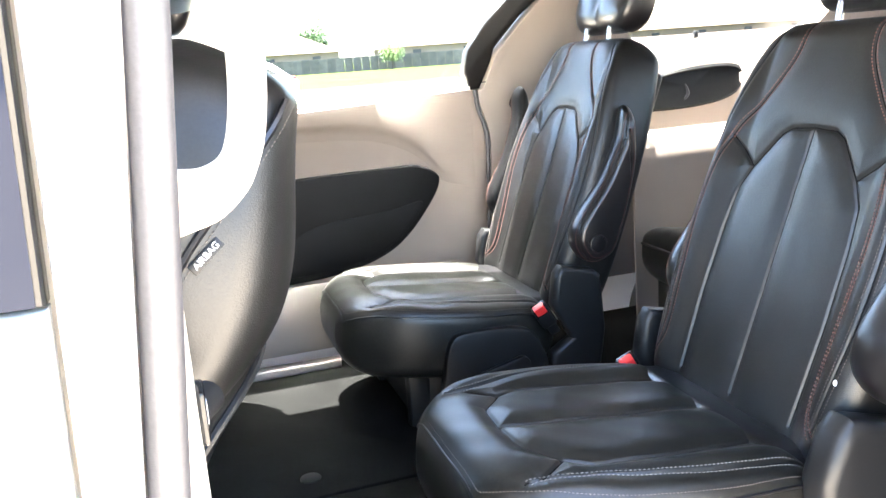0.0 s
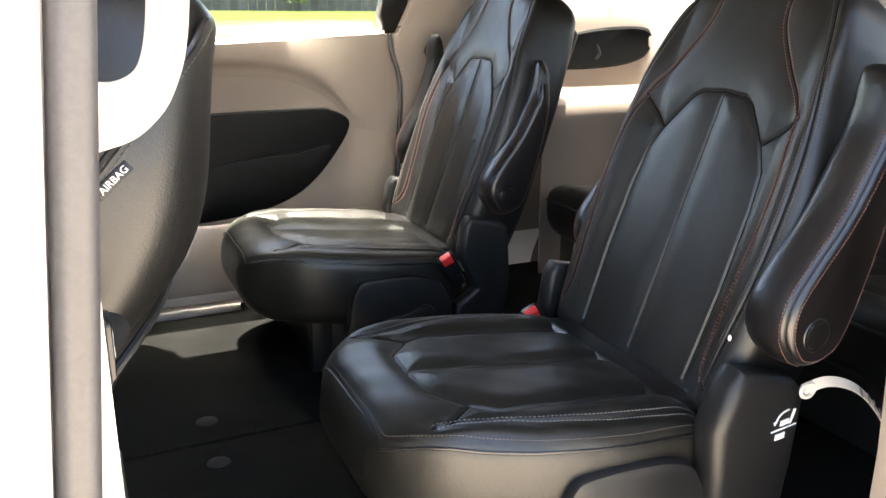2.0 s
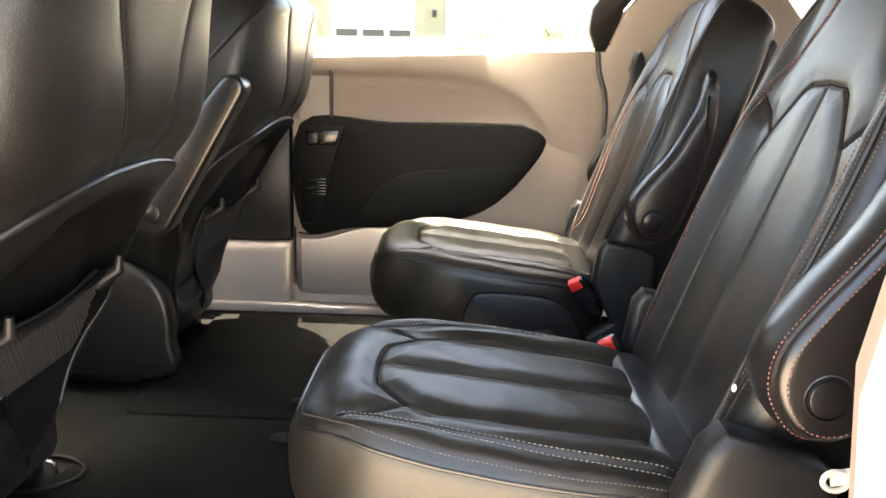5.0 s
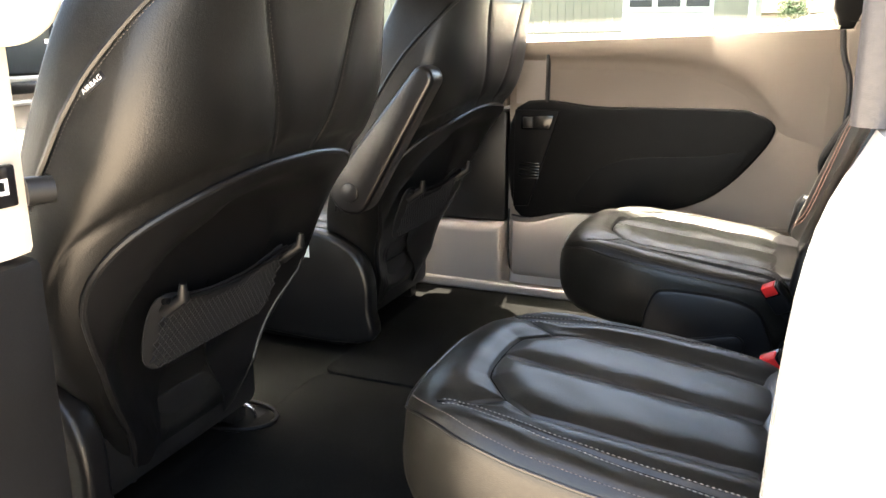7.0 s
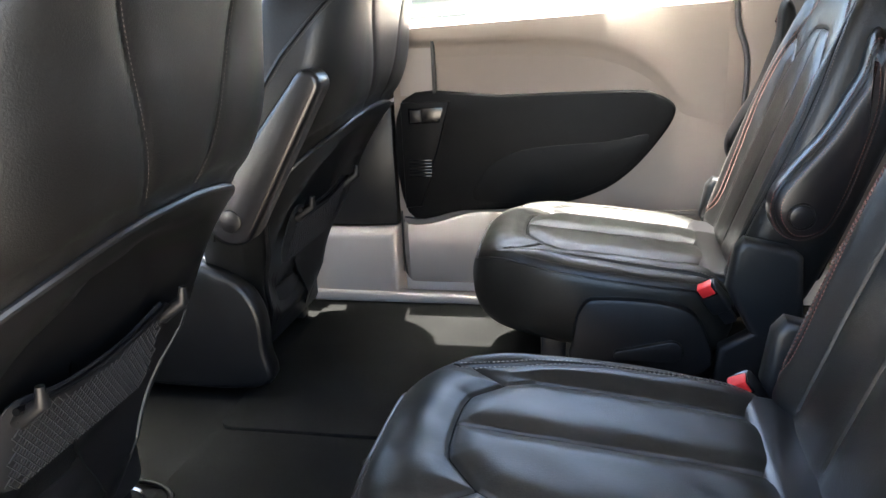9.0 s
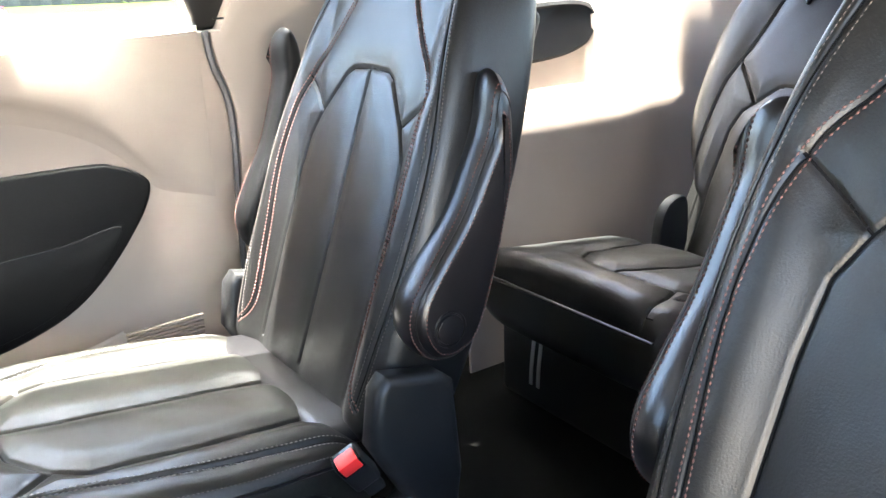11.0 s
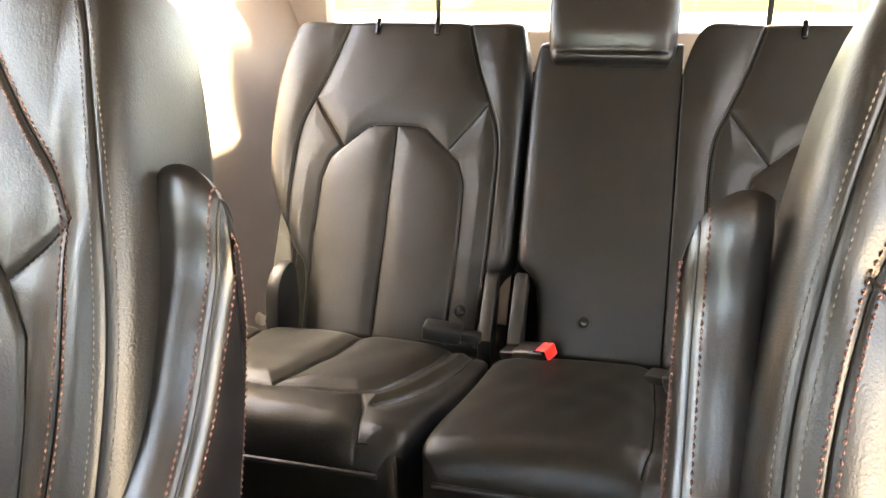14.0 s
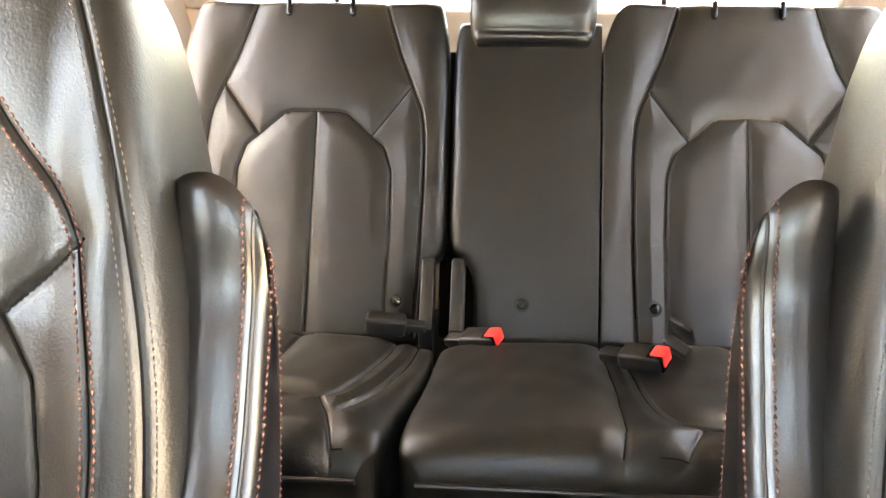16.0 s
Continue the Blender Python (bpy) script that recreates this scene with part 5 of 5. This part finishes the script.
part("rear_trim", slab([(x + lx, z + lz) for x, z in [(0.155, 0.14), (0.150, 0.45), (0.135, 0.62), (0.165, 0.80), (0.20, 0.95), (0.30, 1.10), (0.42, 1.24), (0.52, 1.24), (0.52, 0.97), (1.64, 0.97), (1.64, 0.14)]], -0.06, 0.0, "y", 0.01), BEIGE, left, "beige rear quarter trim")
part("rear_flange", slab([(x + lx, z + lz) for x, z in [(0.13, 0.10), (0.125, 0.45), (0.11, 0.62), (0.14, 0.80), (0.175, 0.95), (0.26, 1.09), (0.38, 1.24), (0.52, 1.24), (0.52, 0.97), (1.70, 0.97), (1.70, -0.02), (0.13, -0.02)]], -0.14, -0.062, "y", 0.008), WHITE_PAINT, left, "white painted quarter panel")
rp = part("rear_pane", box(0.53 + lx, 1.62 + lx, -0.05, -0.046, 0.975 + lz, 1.235 + lz), PRIVACY, left, smooth=False)
rp.visible_shadow = False
part("rocker", box(-0.62 + lx, 0.14 + lx, -0.15, -0.0, -0.02 + lz, 0.10 + lz, 0.015), WHITE_PAINT, left, "white door sill")
part("sill_plate", box(-0.60 + lx, 0.13 + lx, -0.11, -0.001, 0.101 + lz, 0.135 + lz, 0.008), PLASTIC, left, "black sill plate")

slider = structure("door_2", "white sliding door standing open", "sliding door", (0.5, -1.07, 0.45))
qx, qz = -0.5, -0.45
lead = smooth_line([(0.058, 0.00), (0.058, 0.50), (0.058, 0.64), (0.060, 0.74), (0.066, 0.795), (0.080, 0.829)], 4)
part("door_body", slab([tuple(q + np.array((qx, qz))) for q in lead] + [(0.92 + qx, 0.85 + qz), (0.92 + qx, -0.02 + qz), (0.07 + qx, -0.02 + qz)], -0.04, 0.03, "y", 0.008), WHITE_PAINT, slider, "white painted door body")
part("door_seal", tube([(0.080 + qx, 0.022, 0.83 + qz), (0.079 + qx, 0.022, 0.90 + qz), (0.090 + qx, 0.02, 1.02 + qz), (0.11 + qx, 0.01, 1.22 + qz)], 0.008, 10), RUBBER, slider, "pale grey window seal")
part("door_window", slab([(0.085 + qx, 0.845 + qz), (0.90 + qx, 0.86 + qz), (0.90 + qx, 1.20 + qz), (0.12 + qx, 1.20 + qz)], -0.012, -0.006, "y"), TINT, slider, "dark glass", smooth=False)
part("door_header", box(0.09 + qx, 0.92 + qx, -0.03, 0.02, 1.20 + qz, 1.25 + qz, 0.008), WHITE_PAINT, slider)

# pull strap hanging beside the seat
strap = thing("pull_strap", "pale printed webbing pull strap on the seat side", "strap", (0.208, -0.646, 0.445))
line = smooth_line([(0.0, -0.002, 0.0), (0.03, -0.015, 0.012), (0.07, -0.025, 0.0), (0.11, -0.03, -0.035), (0.145, -0.035, -0.09), (0.165, -0.03, -0.17)], 6)
part("webbing", strip_sheet([[(x, y + 0.004, z + 0.006), (x, y - 0.004, z - 0.006)] for x, y, z in line], 0.002), STRAP, strap)
part("strap_eyelet", tube([(0.012 * math.cos(k * math.pi / 8) + 0.004, -0.006, 0.010 * math.sin(k * math.pi / 8)) for k in range(16)], 0.003, 6, closed=True), STRAP, strap)
for k in range(13, 24, 2):
    x, y, z = line[k]
    x2, y2, z2 = line[k + 1]
    part("print_bar", strip_sheet([[(x, y + 0.0015 - 0.003, z + 0.005), (x, y - 0.0045 - 0.001, z - 0.005)], [(x * 0.4 + x2 * 0.6, y2 - 0.0015, z2 + 0.005), (x * 0.4 + x2 * 0.6, y2 - 0.0055, z2 - 0.005)]], 0.001), STRAP_INK, strap, smooth=False)

# ---- dashboard ----
dash = thing("dashboard", "pale dashboard with a dark screen and slatted vent", "dashboard", (-1.6, 0.1, FLOOR))
hz = -FLOOR
part("dash_body", slab([(-0.30, 0.0), (0.03, 0.25), (0.06, 0.50), (0.05, 0.60), (0.02, 0.79), (-0.05, 0.82), (-0.30, 0.80)], -0.80, 0.68, "y", 0.02, 3), BEIGE_LIGHT, dash, "pale dashboard body")
part("dash_top", slab([(-0.40, 0.795), (-0.05, 0.825), (0.03, 0.80), (0.02, 0.785), (-0.40, 0.76)], -0.81, 0.69, "y", 0.01, 2), DARK_VINYL, dash)
part("centre_stack", slab([(-0.20, 0.75 + hz), (0.005, 0.75 + hz), (0.22, 0.75 + hz), (0.22, 0.90 + hz), (-0.20, 0.93 + hz)], 0.02, 0.07, "x", 0.01), PLASTIC, dash, "black centre stack")
stack = slab([(-0.13, 0.76 + hz), (0.03, 0.76 + hz), (0.03, 0.905 + hz), (-0.13, 0.905 + hz)], 0.065, 0.078, "x", 0.004)
part("touch_screen", stack, SCREEN, dash, "dark touch screen")
for k in range(3):
    part("screen_mark", box(0.0785, 0.0795, 0.005, 0.016, 0.79 + hz + k * 0.035, 0.80 + hz + k * 0.035), WHITE_INK, dash, smooth=False)
part("vent_frame", tube([(0.085, y, z + hz) for y, z in smooth_line([(0.045, 0.905), (0.15, 0.912), (0.175, 0.89), (0.165, 0.80), (0.145, 0.775), (0.055, 0.765)], 5, closed=True)], 0.007, 8, closed=True), SILVER, dash, "silver vent frame")
part("vent_well", slab([(0.045, 0.77 + hz), (0.15, 0.78 + hz), (0.17, 0.90 + hz), (0.045, 0.905 + hz)], 0.062, 0.072, "x"), PLASTIC_GLOSS, dash)
for k in range(8):
    part("vent_slat", turned(box(0.0, 0.018, 0.048, 0.160, -0.002, 0.002, 0.001), pose(0.07, 0, 0.785 + hz + k * 0.0155, 0, 20, 0)), PLASTIC, dash)
part("vent_tab", box(0.088, 0.098, 0.09, 0.115, 0.832 + hz, 0.842 + hz, 0.002), SILVER, dash)
for z, h, m in ((0.742, 0.014, SILVER), (0.715, 0.028, PLASTIC_GLOSS), (0.690, 0.012, SILVER)):
    part("trim_strip", box(0.05, 0.075, -0.55, 0.45, z + hz, z + h + hz, 0.004), m, dash)
part("console_tower", slab([(0.02, 0.0), (0.55, 0.0), (0.50, 0.28), (0.20, 0.36), (0.06, 0.50)], -0.13, 0.05, "y", 0.02, 3), PLASTIC, dash, "black floor console")
part("shift_knob", tube([(0.16, -0.05, 0.38), (0.15, -0.05, 0.44), (0.14, -0.05, 0.46)], [0.012, 0.018, 0.016], 10), PLASTIC_GLOSS, dash)
front = structure("wall_front", "windscreen, cowl and bonnet closing the front", "wall", (-1.9, 0, 0.5))
part("firewall", box(-0.06, 0.0, -0.80, 0.80, -0.46, 0.38, 0.01), PLASTIC, front)
part("bonnet", box(-0.95, -0.05, -0.85, 0.85, -0.50, 0.36, 0.08, 4), WHITE_PAINT, front)
ws = part("windscreen", turned(box(-0.002, 0.002, -0.72, 0.72, 0.0, 1.10), pose(-0.02, 0, 0.38, 0, 62, 0)), GLASS, front, smooth=False)
ws.visible_shadow = False
for y in (-0.76, 0.76):
    part("windscreen_pillar", turned(box(-0.025, 0.025, y - 0.03, y + 0.03, 0.0, 1.08, 0.01), pose(-0.02, 0, 0.38, 0, 62, 0)), BEIGE, front)
slip = thing("paper_slip", "pale blue paper lying by the passenger seat", "paper", (-0.852, 0.12, 0.40))
part("sheet_of_paper", box(-0.05, 0.0, -0.001, 0.001, -0.02, 0.035, 0.0), PAPER, slip, smooth=False)

# wheels under the body, so that it stands on the ground
for x, y in ((-2.35, -0.86), (-2.35, 0.86), (1.05, -0.86), (1.05, 0.86)):
    wheel = thing("wheel", "black tyre on a grey rim", "wheel", (x, y, GROUND), "wheels")
    part("tyre", disc((0, 0, 0.34), 0.34, 0.21, "y", 40, 0.03), RUBBER_DARK, wheel)
    part("rim", disc((0, -0.02 if y < 0 else 0.02, 0.34), 0.22, 0.20, "y", 30, 0.01), SILVER, wheel)

# ---- outdoors ----
CONCRETE = material("pale_concrete", (0.52, 0.44, 0.35), 0.85, grain=0.12, grain_scale=40, bump=0.5, bump_scale=60, stain=0.15, stain_scale=0.6)
LAWN = material("sunlit_lawn", (0.040, 0.054, 0.009), 0.95, spec=0.05, grain=0.3, grain_scale=8, stain=0.25, stain_scale=0.15, bump=1.0, bump_scale=30)
SIDING = material("tan_metal_siding", (0.29, 0.265, 0.20), 0.6, grain=0.05, stain=0.06, stain_scale=0.5)
WHITE_DOOR = material("white_garage_door", (0.62, 0.61, 0.59), 0.5, stain=0.05, stain_scale=2)
ROOF_TILE = material("tan_shingles", (0.125, 0.098, 0.070), 0.95, grain=0.25, grain_scale=6, stain=0.12, stain_scale=0.4)
BRICK_TAN = material("tan_brick_wall", (0.20, 0.15, 0.115), 0.95, grain=0.15, grain_scale=10, stain=0.1, stain_scale=0.7)
FENCE = material("weathered_fence", (0.105, 0.094, 0.080), 0.95, grain=0.2, grain_scale=9, stain=0.2, stain_scale=1.2, per_piece=0.2)
BARK = material("bark", (0.10, 0.075, 0.055), 0.95, grain=0.3, grain_scale=12, bump=0.8, bump_scale=30)
LEAF = material("green_leaves", (0.055, 0.10, 0.025), 0.6, grain=0.35, grain_scale=3, stain=0.3, stain_scale=0.5)
LEAF_LIGHT = material("yellow_green_leaves", (0.11, 0.16, 0.035), 0.6, grain=0.3, grain_scale=3, stain=0.3, stain_scale=0.5)

ground = structure("ground", "pale concrete lot that runs out to lawn", "ground", (0, 0, GROUND))
part("concrete_lot", box(-40, 40, -3000, 17, -0.3, 0.0), CONCRETE, ground, smooth=False)
bm = bmesh.new()
ys = [17, 24, 32, 42, 55, 70, 110, 400, 3000]
zs = [0.012, 0.02, 0.03, 0.04, 0.05, 0.06, 0.10, 0.6, 2.0]
xs = [-3000, -200, -60, -30, -10, 10, 40, 90, 300, 3000]
grid = [[bm.verts.new((x, y, z)) for x in xs] for y, z in zip(ys, zs)]
for i in range(len(ys) - 1):
    for j in range(len(xs) - 1):
        bm.faces.new((grid[i][j], grid[i][j + 1], grid[i + 1][j + 1], grid[i + 1][j]))
part("lawn", bm, LAWN, ground, "bright mown lawn")
for x0, x1 in ((-3000, -40), (40, 3000)):
    part("side_lawn", box(x0, x1, -3000, 17, -0.3, -0.005), LAWN, ground, smooth=False)


def metal_building():
    root = thing("metal_building", "tan ribbed metal building with a white garage door", "building", (-6.0, 30.0, GROUND))
    part("wall", box(-14, 5.0, 0, 12, 0, 4.6), SIDING, root, smooth=False)
    rib = None
    for k in range(62):
        x = -13.9 + k * 0.305
        if 0.3 < x < 3.9:
            continue
        if rib is None:
            ob = part("siding_rib", box(0, 0.05, -0.04, 0, 0, 4.5), SIDING, root, smooth=False)
            rib = ob.data
        else:
            ob = new("siding_rib", rib)
            ob.parent = root
        ob.location.x = x
    part("roof", slab([(-0.5, 4.55), (6, 6.4), (12.5, 4.55), (12.5, 4.7), (6, 6.58), (-0.5, 4.7)], -14.4, 5.4, "x"), SIDING, root, smooth=False)
    part("eave_trim", box(-14.4, 5.4, -0.55, -0.45, 4.45, 4.75), WHITE_DOOR, root, smooth=False)
    part("corner_trim", box(4.85, 5.08, -0.07, 0.1, 0, 4.5), WHITE_DOOR, root, smooth=False)
    gate = part("garage_door", box(0.5, 3.7, -0.06, 0.02, 0, 3.3), WHITE_DOOR, root, "white sectional garage door", smooth=False)
    for k in range(1, 6):
        part("door_joint", box(0.5, 3.7, -0.065, -0.055, k * 0.55 - 0.015, k * 0.55 + 0.015), SIDING, gate, smooth=False)
    for k in range(3):
        part("door_pane", box(0.75 + k * 1.0, 1.55 + k * 1.0, -0.075, -0.05, 1.85, 2.10), TINT, gate, "dark window pane", smooth=False)
    part("wall_lamp", box(4.35, 4.5, -0.2, 0, 2.6, 2.85, 0.02), PLASTIC, root)


metal_building()


def house(x, y, w, d, turn, hip=4.6):
    root = thing("house", "tan brick house with a tan hipped shingle roof", "house", (x, y, GROUND + 0.3), "houses behind the fence")
    root.rotation_euler[2] = radians(turn)
    part("wall", box(-w / 2, w / 2, -d / 2, d / 2, -0.5, 2.7), BRICK_TAN, root, smooth=False)
    bm = bmesh.new()
    e = 0.5
    c = [bm.verts.new(q) for q in ((-w / 2 - e, -d / 2 - e, 2.6), (w / 2 + e, -d / 2 - e, 2.6), (w / 2 + e, d / 2 + e, 2.6), (-w / 2 - e, d / 2 + e, 2.6), (-w / 2 + d / 2, 0, 2.6 + hip), (w / 2 - d / 2, 0, 2.6 + hip))]
    for f in ((0, 1, 5, 4), (1, 2, 5), (2, 3, 4, 5), (3, 0, 4), (3, 2, 1, 0)):
        bm.faces.new([c[i] for i in f])
    roof_part = part("roof", bm, ROOF_TILE, root, "tan shingle roof", smooth=False)
    for s in (-0.22, 0.1, 0.3):
        part("roof_vent", tube([(s * w, -d * 0.12, 2.6 + hip * 0.55), (s * w, -d * 0.12, 2.6 + hip * 0.95)], [0.12, 0.16], 8), SIDING, roof_part)
    for k in range(4):
        wx = -w / 2 + w * (k + 0.5) / 4
        win_part = part("window", box(wx - 0.6, wx + 0.6, -d / 2 - 0.04, -d / 2 + 0.02, 0.9, 2.1), TINT, root, "dark window", smooth=False)
        part("window_frame", box(wx - 0.68, wx + 0.68, -d / 2 - 0.03, -d / 2 + 0.02, 0.82, 0.9), WHITE_DOOR, win_part, smooth=False)


for x, y, w, d, turn in ((10, 128, 27, 17, 3), (46, 121, 30, 18, -6), (82, 114, 29, 18, -12), (118, 105, 30, 18, -20), (-28, 138, 28, 17, 5), (154, 86, 29, 18, -30)):
    house(x, y, w, d, turn)

fence = thing("fence", "weathered grey board fence along the lawn", "fence", (0, 100, GROUND + 0.08))
board_mesh = None
for k in range(150):
    x = -24 + k * 1.04
    y = -0.12 * max(x - 10, 0)
    if board_mesh is None:
        first = part("board", box(-0.515, 0.515, -0.02, 0.02, 0.0, 1.75, 0.006, 1), FENCE, fence, smooth=False)
        board_mesh = first.data
        ob = first
    else:
        ob = new("board", board_mesh)
        ob.parent = fence
    ob.location = (x, y, 0.02 * math.sin(k * 1.7))


def tree(x, y, h, spread, leaf, label, seed, trunk=0.3):
    rnd = random.Random(seed)
    root = thing("tree", label, "tree", (x, y, GROUND + 0.1))
    bm = tube([(0, 0, -0.2), (0.05, 0.03, h * 0.3), (0.0, 0.1, h * 0.55), (0.1, 0.0, h * 0.8)], [trunk, trunk * 0.8, trunk * 0.5, trunk * 0.15], 8)
    tips = []
    for k in range(9):
        a = k * 2.4
        z0 = h * (0.28 + 0.05 * k)
        q = Vector((math.cos(a), math.sin(a), 0.55)) * spread * rnd.uniform(0.6, 0.95)
        tube([(0, 0, z0), Vector((0, 0, z0)) + q * 0.5, Vector((0, 0, z0)) + q], [trunk * 0.4, trunk * 0.22, trunk * 0.06], 6, bm)
        tips.append(Vector((0, 0, z0)) + q)
    part("trunk", bm, BARK, root)
    verts, faces = [], []
    for k in range(3600):
        c = rnd.choice(tips) * rnd.uniform(0.45, 1.0)
        c = Vector((c.x * 0.95, c.y * 0.95, max(c.z, h * 0.25) + rnd.uniform(0, h * 0.22)))
        p = c + Vector((rnd.gauss(0, 1), rnd.gauss(0, 1), rnd.gauss(0, 0.8))) * spread * 0.20
        s = rnd.uniform(0.08, 0.2) * (spread / 2.6)
        u = Vector((rnd.gauss(0, 1), rnd.gauss(0, 1), rnd.gauss(0, 1))).normalized() * s
        w = u.orthogonal().normalized() * s * 0.7
        i = len(verts)
        verts += [p - u, p + w, p + u, p - w]
        faces.append((i, i + 1, i + 2, i + 3))
    sheet_object("crown", verts, faces, leaf, root, "uneven leafy crown", smooth=False)


tree(8.2, 88, 5.3, 1.7, LEAF, "dark green round tree beside the fence", 3)
tree(25.2, 95, 3.6, 1.5, LEAF_LIGHT, "light green young tree at the fence", 5, 0.12)
tree(27, 158, 11.0, 3.8, LEAF, "distant green tree behind the roofs", 7)
tree(0.4, 60, 3.5, 1.1, LEAF, "green bush on the lawn beside the building", 9)
tree(60, 165, 11.5, 4.0, LEAF, "distant green tree behind the houses", 13)

car = thing("parked_car", "white parked car on the lot beyond the window", "car", (0.35, 21.0, GROUND))
part("car_body", slab(smooth_line([(-2.2, 0.35), (-2.25, 0.75), (-1.5, 0.98), (-0.7, 1.05), (0.3, 1.42), (1.4, 1.42), (2.0, 1.05), (2.25, 0.85), (2.2, 0.35)], 4), -0.9, 0.9, "y", 0.08, 3), WHITE_PAINT, car)
part("side_glass", slab([(-0.45, 1.06), (0.35, 1.35), (1.3, 1.35), (1.75, 1.06)], -0.915, -0.89, "y"), TINT, car, smooth=False)
for x in (-1.4, 1.4):
    for y in (-0.85, 0.85):
        part("car_wheel", disc((x, y, 0.33), 0.33, 0.2, "y", 24, 0.02), RUBBER_DARK, car)
part("tail_lamp", box(2.05, 2.2, -0.88, -0.6, 0.85, 1.0, 0.02), RED, car)
